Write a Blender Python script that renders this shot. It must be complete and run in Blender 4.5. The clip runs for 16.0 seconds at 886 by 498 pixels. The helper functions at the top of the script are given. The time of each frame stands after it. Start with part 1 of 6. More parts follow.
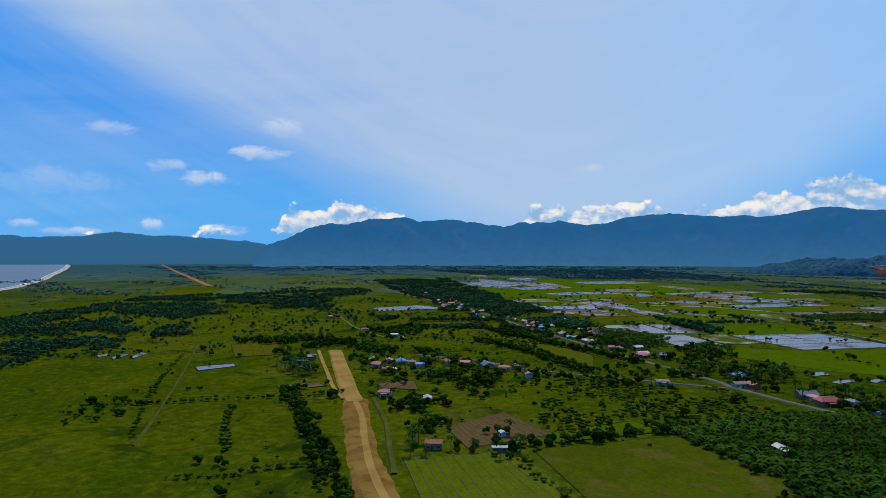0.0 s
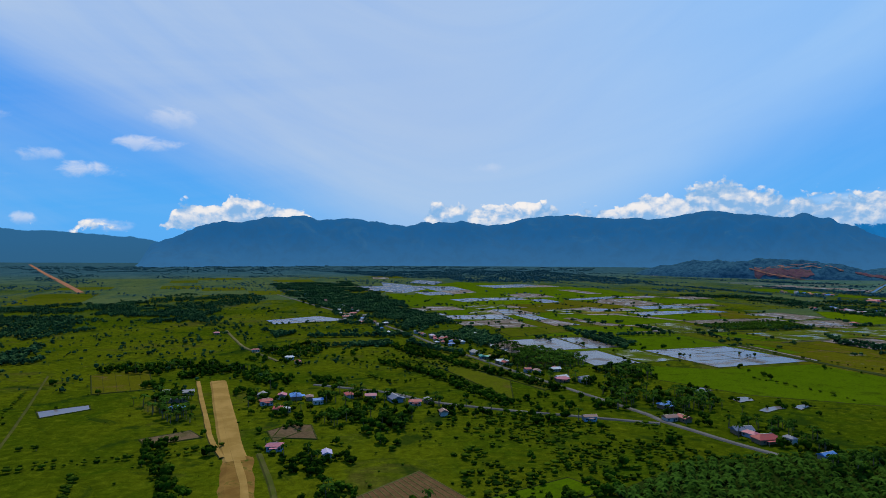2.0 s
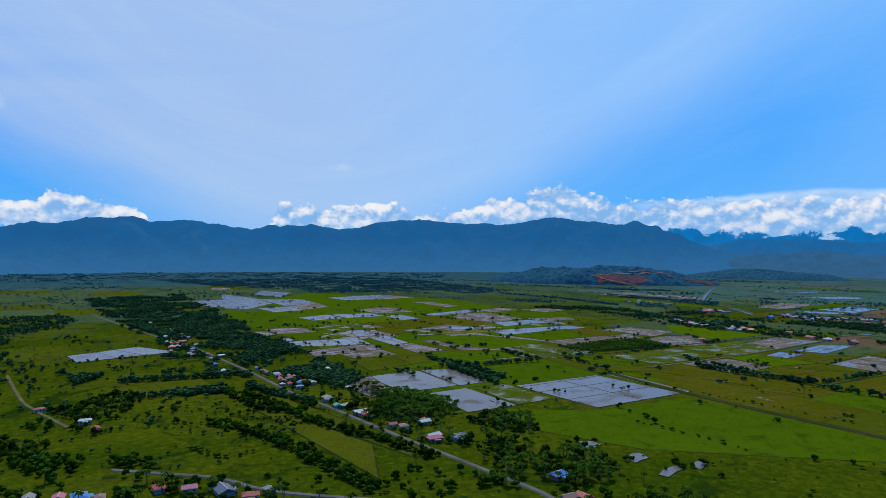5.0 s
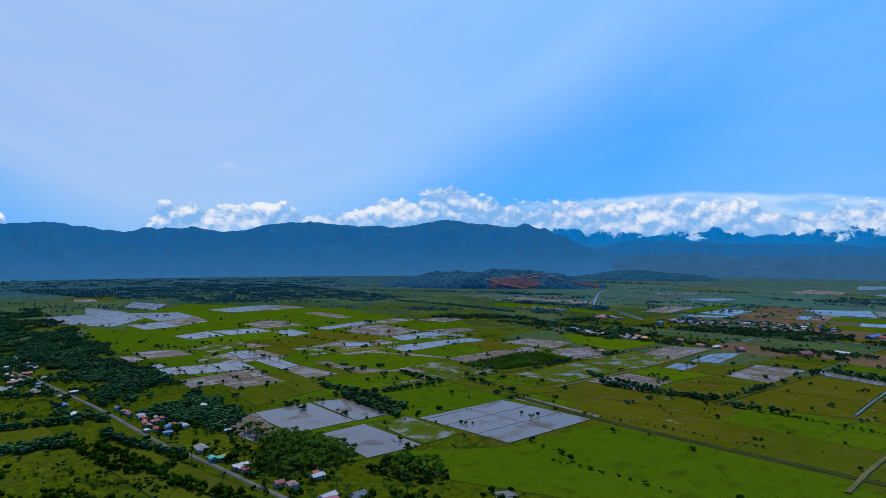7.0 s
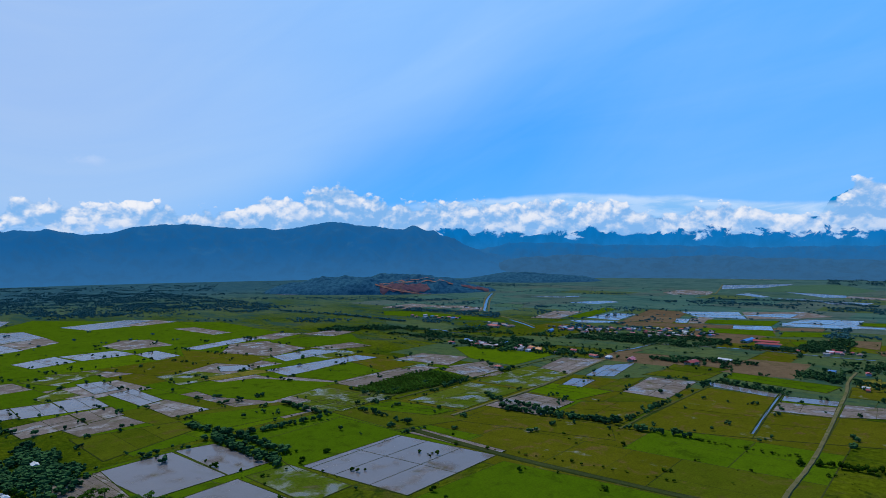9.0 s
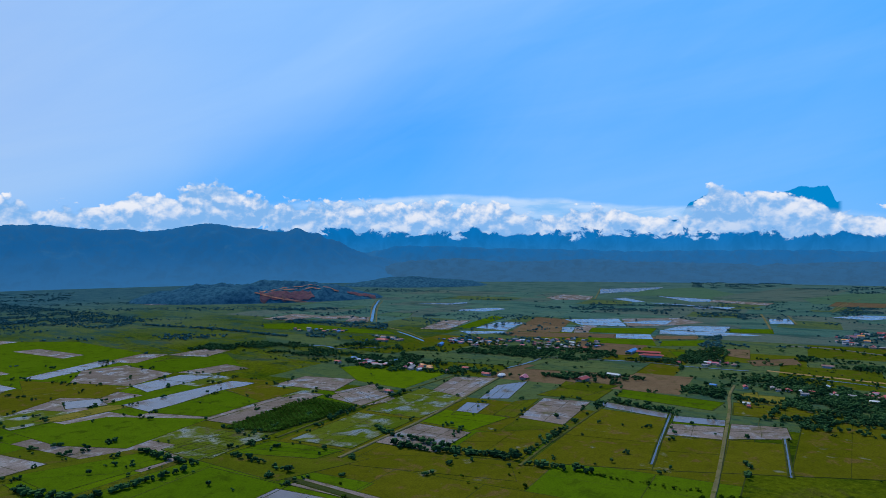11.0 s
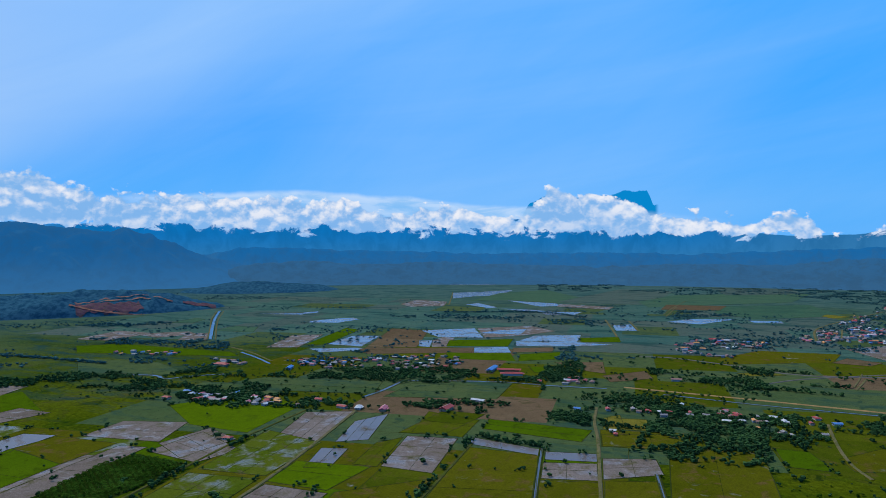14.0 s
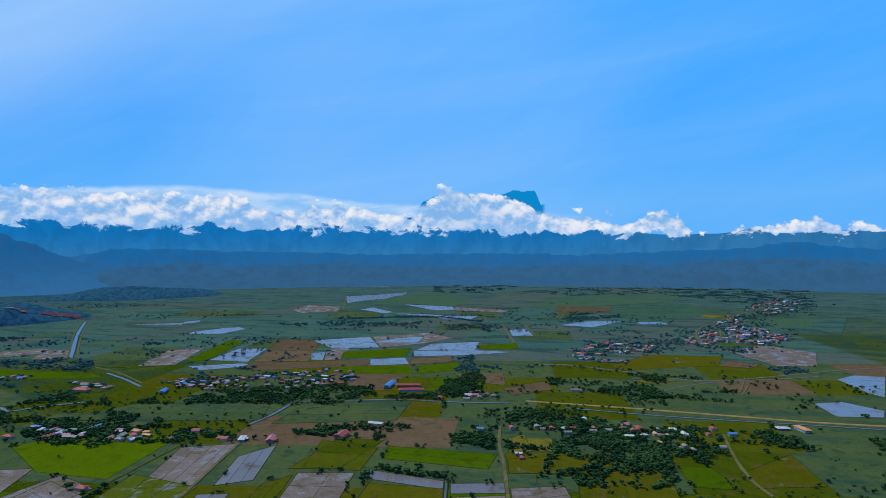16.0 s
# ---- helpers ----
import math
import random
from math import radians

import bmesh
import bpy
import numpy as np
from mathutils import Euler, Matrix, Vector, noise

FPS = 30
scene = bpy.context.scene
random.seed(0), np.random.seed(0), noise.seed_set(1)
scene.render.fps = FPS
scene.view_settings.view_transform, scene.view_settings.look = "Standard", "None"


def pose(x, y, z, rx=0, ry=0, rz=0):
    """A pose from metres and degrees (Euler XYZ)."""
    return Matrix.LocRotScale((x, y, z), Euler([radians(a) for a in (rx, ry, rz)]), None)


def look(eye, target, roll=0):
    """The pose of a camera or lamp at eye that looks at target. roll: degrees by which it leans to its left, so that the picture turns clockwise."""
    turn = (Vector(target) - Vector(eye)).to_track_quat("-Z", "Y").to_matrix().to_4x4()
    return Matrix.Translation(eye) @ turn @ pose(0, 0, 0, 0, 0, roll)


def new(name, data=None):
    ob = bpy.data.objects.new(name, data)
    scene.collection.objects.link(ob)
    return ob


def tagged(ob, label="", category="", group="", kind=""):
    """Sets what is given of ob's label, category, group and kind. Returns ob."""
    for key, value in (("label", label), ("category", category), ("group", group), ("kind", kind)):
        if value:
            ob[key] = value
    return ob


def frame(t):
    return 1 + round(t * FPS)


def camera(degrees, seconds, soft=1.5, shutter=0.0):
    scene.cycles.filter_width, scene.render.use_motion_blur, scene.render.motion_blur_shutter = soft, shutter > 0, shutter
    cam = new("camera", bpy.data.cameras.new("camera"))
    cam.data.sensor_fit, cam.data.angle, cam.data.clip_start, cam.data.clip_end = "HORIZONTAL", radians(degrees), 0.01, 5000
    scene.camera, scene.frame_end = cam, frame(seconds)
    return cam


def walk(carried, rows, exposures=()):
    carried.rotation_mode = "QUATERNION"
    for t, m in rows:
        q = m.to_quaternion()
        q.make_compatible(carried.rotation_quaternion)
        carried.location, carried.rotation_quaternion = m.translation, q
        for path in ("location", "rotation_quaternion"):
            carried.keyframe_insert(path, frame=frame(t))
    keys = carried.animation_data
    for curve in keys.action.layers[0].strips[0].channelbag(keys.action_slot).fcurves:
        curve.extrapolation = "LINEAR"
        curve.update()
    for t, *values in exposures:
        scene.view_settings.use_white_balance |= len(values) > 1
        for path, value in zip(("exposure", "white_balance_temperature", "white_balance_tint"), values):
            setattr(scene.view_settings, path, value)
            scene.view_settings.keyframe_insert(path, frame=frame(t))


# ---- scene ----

cam = camera(69.6, 16.0, soft=0.7)

# the drone's way: seconds, eye, target, roll
PATH = [
    (0.0, (0.00, 0.00, 104.23), (0.00, 1000.00, 106.68), -0.113),
    (0.5, (-1.20, 16.94, 107.94), (38.09, 1016.16, 109.22), -0.051),
    (1.0, (-1.77, 33.89, 112.07), (76.03, 1030.86, 112.37), 0.019),
    (1.5, (-2.01, 50.66, 116.32), (110.46, 1044.31, 115.78), 0.089),
    (2.0, (-1.72, 67.41, 120.63), (152.48, 1055.44, 119.42), 0.146),
    (2.5, (-0.31, 84.05, 125.11), (188.92, 1065.98, 124.34), 0.205),
    (3.0, (1.58, 101.20, 129.31), (228.07, 1075.21, 129.10), 0.249),
    (3.5, (4.52, 119.29, 133.44), (268.09, 1083.93, 133.82), 0.278),
    (4.0, (7.96, 136.09, 137.76), (309.19, 1089.64, 138.58), 0.302),
    (6.5, (30.50, 214.01, 160.45), (522.48, 1084.61, 162.18), 0.124),
    (7.0, (37.44, 229.03, 165.44), (565.68, 1078.12, 167.45), 0.015),
    (7.5, (44.94, 243.32, 170.35), (609.98, 1068.38, 172.44), -0.081),
    (8.0, (53.15, 257.70, 175.22), (654.40, 1056.76, 177.13), -0.189),
    (8.5, (62.96, 272.19, 180.38), (698.28, 1044.44, 181.99), -0.300),
    (9.0, (73.28, 286.55, 185.63), (741.98, 1030.08, 186.54), -0.383),
    (11.5, (124.80, 344.67, 216.01), (941.57, 921.63, 215.49), -0.213),
    (12.0, (137.17, 356.33, 221.50), (979.24, 895.69, 220.09), -0.203),
    (12.5, (149.77, 366.85, 226.80), (1016.23, 866.09, 224.51), -0.175),
    (13.0, (162.26, 376.35, 231.96), (1044.54, 847.06, 228.93), -0.125),
    (13.5, (174.44, 385.33, 237.20), (1070.63, 828.99, 233.40), -0.068),
    (14.0, (186.96, 394.23, 242.43), (1097.88, 806.78, 237.85), -0.033),
    (14.5, (201.34, 402.75, 247.79), (1126.87, 781.40, 242.45), -0.016),
    (15.0, (216.00, 410.76, 252.71), (1156.17, 751.41, 246.36), -0.018),
    (15.5, (231.05, 417.71, 257.36), (1185.26, 716.78, 250.25), -0.026),
    (16.0, (245.91, 423.86, 262.02), (1212.67, 679.42, 254.43), -0.037),
]
walk(cam, [(t, look(eye, target, roll)) for t, eye, target, roll in PATH],
     [(0, 0, 7150, 10), (2, 0, 6900, 10), (3.5, 0, 6650, 10), (7.5, 0, 6260, 10), (13, 0, 6300, 10), (16, 0, 6450, 10)])

# ---- light ----
SUN_AZ, SUN_EL = 12.0, 52.0      # degrees clockwise from +y, above the horizon


def way(az, el):
    a, e = radians(az), radians(el)
    return Vector((math.sin(a) * math.cos(e), math.cos(a) * math.cos(e), math.sin(e)))


class Nodes:
    """Short hand for node trees."""

    def __init__(self, tree):
        self.tree = tree
        tree.nodes.clear()

    def add(self, kind, **values):
        n = self.tree.nodes.new(kind)
        for k, v in values.items():
            setattr(n, k, v)
        return n

    def put(self, socket, v):
        if hasattr(v, "is_output"):
            self.tree.links.new(v, socket)
        elif v is not None:
            socket.default_value = v

    def math(self, op, a, b=None, c=None, clamp=False):
        n = self.add("ShaderNodeMath", operation=op, use_clamp=clamp)
        for s, v in zip(n.inputs, (a, b, c)):
            self.put(s, v)
        return n.outputs[0]

    def step(self, v, lo, hi, a=0.0, b=1.0):
        n = self.add("ShaderNodeMapRange", interpolation_type="SMOOTHSTEP")
        for s, x in zip(n.inputs, (v, lo, hi, a, b)):
            self.put(s, x)
        return n.outputs[0]

    def noise(self, vec, scale, detail=4.0, rough=0.55, distort=0.0):
        n = self.add("ShaderNodeTexNoise")
        self.put(n.inputs["Vector"], vec)
        for k, v in (("Scale", scale), ("Detail", detail), ("Roughness", rough), ("Distortion", distort)):
            n.inputs[k].default_value = v
        return n.outputs["Fac"]

    def along(self, place):
        """The place stretched so that belts read as level streaks from the camera."""
        n = self.add("ShaderNodeMapping")
        self.put(n.inputs[0], place)
        n.inputs["Rotation"].default_value[2] = radians(-52)
        n.inputs["Scale"].default_value = (1.0, 0.28, 1.0)
        return n.outputs[0]

    def mix(self, f, a, b, blend="MIX"):
        n = self.add("ShaderNodeMix", data_type="RGBA", blend_type=blend)
        self.put(n.inputs[0], f)
        self.put(n.inputs[6], (*a, 1) if isinstance(a, tuple) and len(a) == 3 else a)
        self.put(n.inputs[7], (*b, 1) if isinstance(b, tuple) and len(b) == 3 else b)
        return n.outputs[2]

    def vec(self, x, y, z=0.0):
        n = self.add("ShaderNodeCombineXYZ")
        for s, v in zip(n.inputs, (x, y, z)):
            self.put(s, v)
        return n.outputs[0]

    def curve(self, v, points, lo, hi):
        """A profile: points (place, value) between lo and hi, value 0..1."""
        n = self.add("ShaderNodeValToRGB")
        n.color_ramp.interpolation = "EASE"
        els = n.color_ramp.elements
        while len(els) < len(points):
            els.new(0.5)
        for e, (p, x) in zip(els, points):
            e.position = (p - lo) / (hi - lo)
            e.color = (x, x, x, 1)
        self.put(n.inputs[0], self.math("DIVIDE", self.math("SUBTRACT", v, lo), hi - lo))
        return n.outputs[0]


world = bpy.data.worlds.new("sky")
scene.world = world
world.use_nodes = True
w = Nodes(world.node_tree)
co = w.add("ShaderNodeTexCoord").outputs["Generated"]
sep = w.add("ShaderNodeSeparateXYZ")
w.put(sep.inputs[0], co)
el = w.math("MULTIPLY", w.math("ARCSINE", sep.outputs[2]), 57.2958)
az = w.math("MULTIPLY", w.math("ARCTAN2", sep.outputs[0], sep.outputs[1]), 57.2958)
sky = w.add("ShaderNodeTexSky", sky_type="NISHITA", sun_disc=False, sun_elevation=radians(SUN_EL),
            sun_rotation=radians(SUN_AZ), altitude=200, air_density=1.0, dust_density=0.6, ozone_density=3.0)
deep = w.mix(w.step(az, -5.0, 85.0), (0.20, 3.5, 11.2), (0.02, 4.3, 12.2))
deep = w.mix(w.step(el, 12.0, 2.0, 0.0, 0.8), deep, (0.7, 5.0, 11.6))
blue = w.mix(0.93, sky.outputs[0], deep)
# high veil of cirrus that fans out from below the sun, with long streaks
aside = w.math("SUBTRACT", az, 12.0)
fan = w.math("SUBTRACT", w.math("ADD", el, 5.5), w.math("MULTIPLY", w.math("SQRT", w.math("ADD", w.math("MULTIPLY", aside, aside), 70.0)), 0.52))
streak = w.noise(w.vec(w.math("MULTIPLY", az, 0.026), w.math("MULTIPLY", fan, 0.12)), 1.0, 6.0, 0.58, 0.7)
wisp = w.noise(w.vec(w.math("MULTIPLY", az, 0.012), w.math("MULTIPLY", w.math("SUBTRACT", el, w.math("MULTIPLY", az, 0.12)), 0.16)), 1.0, 6.0, 0.58, 0.5)
thin = w.curve(az, [(-60, 0.22), (-34, 0.20), (-12, 0.02), (30, 0.12), (48, 0.24), (66, 0.46), (80, 0.44), (96, 0.24), (140, 0.12)], -60.0, 140.0)
veil = w.math("ADD", thin, w.math("MULTIPLY", w.step(fan, -3.8, 5.0, 0.0, 0.80), w.step(az, 80.0, 24.0, 0.22, 1.0)))
veil = w.math("ADD", veil, w.math("MULTIPLY", w.math("SUBTRACT", streak, 0.5), w.curve(az, [(-60, 0.95), (-5, 0.9), (12, 0.5), (40, 0.55), (70, 0.35), (140, 0.3)], -60.0, 140.0)))
veil = w.math("ADD", veil, w.math("MULTIPLY", w.math("SUBTRACT", wisp, 0.5), w.curve(az, [(-60, 0.9), (-14, 0.6), (8, 0.15), (45, 0.2), (60, 0.5), (140, 0.55)], -60.0, 140.0)), clamp=True)
col = w.mix(w.math("MULTIPLY", veil, 0.80), blue, w.mix(w.step(az, 4.0, 40.0), (5.9, 7.5, 9.8), (4.6, 7.4, 11.4)))


def puffs(x, y):
    """Heaped cloud: rounded lumps at four sizes, pushed out of line by a slow noise."""
    v = w.vec(x, y)
    push = w.add("ShaderNodeTexNoise")
    w.put(push.inputs["Vector"], v)
    push.inputs["Scale"].default_value, push.inputs["Detail"].default_value = 0.45, 4.0
    bent = w.add("ShaderNodeVectorMath", operation="MULTIPLY_ADD")
    w.put(bent.inputs[0], push.outputs["Color"])
    bent.inputs[1].default_value = (2.2, 2.0, 0.0)
    w.put(bent.inputs[2], v)
    total = None
    for scale, share in ((0.20, 1.0), (0.52, 0.62), (1.25, 0.34), (2.9, 0.15)):
        n = w.add("ShaderNodeTexVoronoi", feature="SMOOTH_F1")
        w.put(n.inputs["Vector"], bent.outputs[0])
        n.inputs["Scale"].default_value, n.inputs["Smoothness"].default_value = scale, 0.45
        lump = w.math("MULTIPLY", w.math("SUBTRACT", 0.52, n.outputs["Distance"]), share)
        total = lump if total is None else w.math("ADD", total, lump)
    return w.math("ADD", total, w.math("MULTIPLY", w.math("SUBTRACT", w.noise(v, 0.9, 7.0, 0.6), 0.5), 0.85))


# the far range, most of its crest in cloud, and the summit that stands out of it
ridge = w.math("MULTIPLY", w.curve(az, [(30, 0.42), (46, 0.50), (56, 0.66), (74, 0.60), (84, 0.52), (90, 0.30), (95, 0.20), (98.5, 0.22), (101, 0.31), (103.5, 0.22), (107, 0.27), (113, 0.22), (140, 0.2)], 30.0, 140.0), 4.0)
crag = w.math("MULTIPLY", w.math("SUBTRACT", w.noise(w.vec(az, 0.0), 0.9, 5.0, 0.55), 0.5), 0.2)
slope = w.math("MULTIPLY", w.step(w.math("SUBTRACT", w.math("ADD", ridge, crag), el), -0.02, 0.05), w.step(az, 28.0, 36.0))
ribs = w.noise(w.vec(w.math("MULTIPLY", az, 0.9), w.math("MULTIPLY", el, 0.55)), 0.8, 6.0, 0.62, 0.6)
shade = w.mix(w.step(el, -2.2, 1.6), (0.45, 2.3, 4.9), w.mix(w.step(az, 84.0, 98.0), (0.06, 2.0, 5.8), (0.34, 2.1, 4.9)))
shade = w.mix(w.math("MULTIPLY", w.step(ribs, 0.36, 0.66), 0.34), shade, (0.04, 1.1, 3.0))
summit = w.math("MULTIPLY", w.curve(az, [(72.3, 0.3), (73.6, 0.5), (74.8, 0.57), (76.2, 0.575), (77.8, 0.54), (80.2, 0.565), (81.7, 0.615), (82.6, 0.60), (83.3, 0.61), (84.0, 0.45)], 70.0, 86.0), 7.8)
jag = w.math("MULTIPLY", w.math("SUBTRACT", w.noise(w.vec(az, 0.0), 1.6, 6.0, 0.6), 0.5), 0.5)
rock = w.step(w.math("SUBTRACT", w.math("ADD", summit, jag), el), -0.03, 0.05)
rock = w.math("MULTIPLY", rock, w.math("MULTIPLY", w.step(az, 72.2, 72.8), w.step(az, 84.4, 84.0)))
# the low coast far to the west
shore = w.math("MULTIPLY", w.curve(az, [(-60, 0.46), (-37.5, 0.47), (-35.4, 0.53), (-32.3, 0.45), (-29.9, 0.48), (-27, 0.62), (-23.9, 0.52), (-20.1, 0.45), (-17.5, 0.34), (-13, 0.05)], -60.0, -10.0), 2.5)
shore = w.math("ADD", shore, w.math("MULTIPLY", w.math("SUBTRACT", w.noise(w.vec(az, 3.0), 0.8, 6.0, 0.6), 0.5), 0.4))
coast = w.math("MULTIPLY", w.step(w.math("SUBTRACT", shore, el), -0.02, 0.06), w.step(az, -12.0, -13.0))
# heaps of cumulus along the mountains, and their ragged base
top = w.math("MULTIPLY", w.curve(az, [(-40, 0.10), (-22, 0.14), (-15.5, 0.10), (-13, 0.40), (-4, 0.38), (-1, 0.06), (5, 0.10), (9, 0.36), (20, 0.40), (28, 0.45), (33.8, 0.52), (36, 0.42),
                                      (52, 0.40), (66, 0.34), (72.5, 0.30), (75.5, 0.44), (79.0, 0.50), (81.0, 0.45), (84, 0.30), (91, 0.22), (95.2, 0.31), (97, 0.15), (100, 0.22), (106, 0.22), (110, 0.13), (125, 0.14)], -40.0, 125.0), 10.0)
base = w.math("MULTIPLY", w.curve(az, [(30, 0.40), (48, 0.37), (60, 0.34), (72, 0.30), (84, 0.24), (95, 0.20), (125, 0.18)], 30.0, 125.0), 4.0)
n1 = puffs(az, w.math("MULTIPLY", el, 1.25))
n2 = puffs(w.math("SUBTRACT", az, 0.20), w.math("MULTIPLY", w.math("ADD", el, 0.55), 1.25))
n3 = w.noise(w.vec(az, w.math("MULTIPLY", el, 1.5)), 0.5, 8.0, 0.62, 0.5)
over = w.math("ADD", w.math("MULTIPLY", n1, 2.1), w.math("SUBTRACT", top, el))
under = w.math("ADD", w.math("MULTIPLY", w.math("SUBTRACT", n3, 0.47), 5.6), w.math("MULTIPLY", w.math("SUBTRACT", el, base), 1.5))
heap = w.math("MULTIPLY", w.step(over, 0.05, 0.42), w.step(under, -0.05, 0.35))
heap = w.math("MULTIPLY", heap, w.step(az, -60.0, -38.0))
lit = w.step(w.math("SUBTRACT", n1, n2), -0.26, 0.42)
lit = w.math("MULTIPLY", lit, w.step(w.math("SUBTRACT", top, el), 3.4, 0.0, 0.45, 1.0))
white = w.mix(lit, (2.6, 5.4, 9.6), (10.4, 10.4, 10.8))


def cloudlet(col, a, e, wide, high, thick):
    """One small loose cloud with frayed edges."""
    u = w.math("DIVIDE", w.math("SUBTRACT", az, a), wide)
    v = w.math("DIVIDE", w.math("SUBTRACT", el, e), high)
    r = w.math("ADD", w.math("MULTIPLY", u, u), w.math("MULTIPLY", v, v))
    m = w.step(w.math("SUBTRACT", w.math("MULTIPLY", w.math("SUBTRACT", n3, 0.5), 3.2), r), -0.95, 0.25)
    return w.mix(w.math("MULTIPLY", m, thick * 0.8), col, w.mix(w.step(v, -0.8, 0.5), (5.2, 7.0, 10.4), (8.8, 9.4, 10.9)))


for spot in ((-20.4, 6.1, 2.6, 0.75, 0.85), (-23.5, 7.1, 1.9, 0.6, 0.55), (-16.0, 8.4, 3.0, 0.7, 0.75), (-14.2, 10.6, 2.0, 1.1, 0.5), (-27.3, 9.8, 2.6, 0.6, 0.45), (-24.4, 2.2, 1.1, 0.55, 0.75),
             (-18.8, 1.8, 2.0, 0.6, 0.7), (-33.5, 2.1, 1.2, 0.5, 0.6), (-30.5, 1.6, 3.0, 0.35, 0.6), (13.2, 7.2, 1.8, 0.6, 0.42), (-31.0, 5.4, 5.5, 1.2, 0.22)):
    col = cloudlet(col, *spot)
col = w.mix(rock, col, (0.05, 2.8, 7.0))
# a smooth sheet of cloud behind the heaps
lid = w.math("ADD", w.math("MULTIPLY", w.curve(az, [(34, 0.40), (42, 0.44), (53, 0.50), (62, 0.45), (70, 0.37), (78, 0.34), (95, 0.2)], 34.0, 95.0), 10.0), w.math("MULTIPLY", w.math("SUBTRACT", w.noise(w.vec(w.math("MULTIPLY", az, 0.3), 0.0), 1.0, 4.0), 0.5), 0.7))
sheet = w.math("MULTIPLY", w.math("MULTIPLY", w.step(az, 35.0, 44.0), w.step(az, 92.0, 74.0)), w.step(w.math("SUBTRACT", lid, el), -0.05, 0.45, 0.0, 0.85))
folds = w.noise(w.vec(w.math("MULTIPLY", az, 0.20), w.math("MULTIPLY", el, 1.1)), 1.0, 5.0, 0.55, 0.8)
col = w.mix(sheet, col, w.mix(w.math("ADD", w.step(folds, 0.36, 0.62, 0.0, 0.6), w.step(w.math("SUBTRACT", lid, el), 1.1, 0.1, 0.0, 0.4)), (2.9, 6.2, 10.5), (7.0, 8.8, 11.2)))
col = w.mix(slope, col, shade)
col = w.mix(heap, col, white)
col = w.mix(coast, col, w.mix(w.step(el, -1.2, 1.2), (0.30, 1.40, 3.0), (0.28, 1.50, 3.4)))
bg = w.add("ShaderNodeBackground")
bg.inputs["Strength"].default_value = 0.085
w.put(bg.inputs["Color"], col)
w.tree.links.new(bg.outputs[0], w.add("ShaderNodeOutputWorld").inputs[0])

sun = new("sun", bpy.data.lights.new("sun", "SUN"))
sun.data.energy, sun.data.angle, sun.data.color = 3.5, radians(0.6), (1.0, 0.95, 0.86)
sun.matrix_world = look(way(SUN_AZ, SUN_EL) * 3000, (0, 0, 0))
scene.view_settings.exposure = 0.0

# ---- materials ----
def material(name, rough=0.8, spec=0.3):
    m = bpy.data.materials.new(name)
    m.use_nodes = True
    k = Nodes(m.node_tree)
    b = k.add("ShaderNodeBsdfPrincipled")
    b.inputs["Roughness"].default_value = rough
    b.inputs["Specular IOR Level"].default_value = spec
    k.tree.links.new(b.outputs[0], k.add("ShaderNodeOutputMaterial").inputs[0])
    geo = k.add("ShaderNodeNewGeometry")
    k.place, k.island = geo.outputs["Position"], geo.outputs["Random Per Island"]
    k.any = k.add("ShaderNodeObjectInfo").outputs["Random"]
    k.bsdf = b
    return m, k


def bump(k, height, strength, distance):
    n = k.add("ShaderNodeBump")
    n.inputs["Strength"].default_value, n.inputs["Distance"].default_value = strength, distance
    k.put(n.inputs["Height"], height)
    k.put(k.bsdf.inputs["Normal"], n.outputs[0])


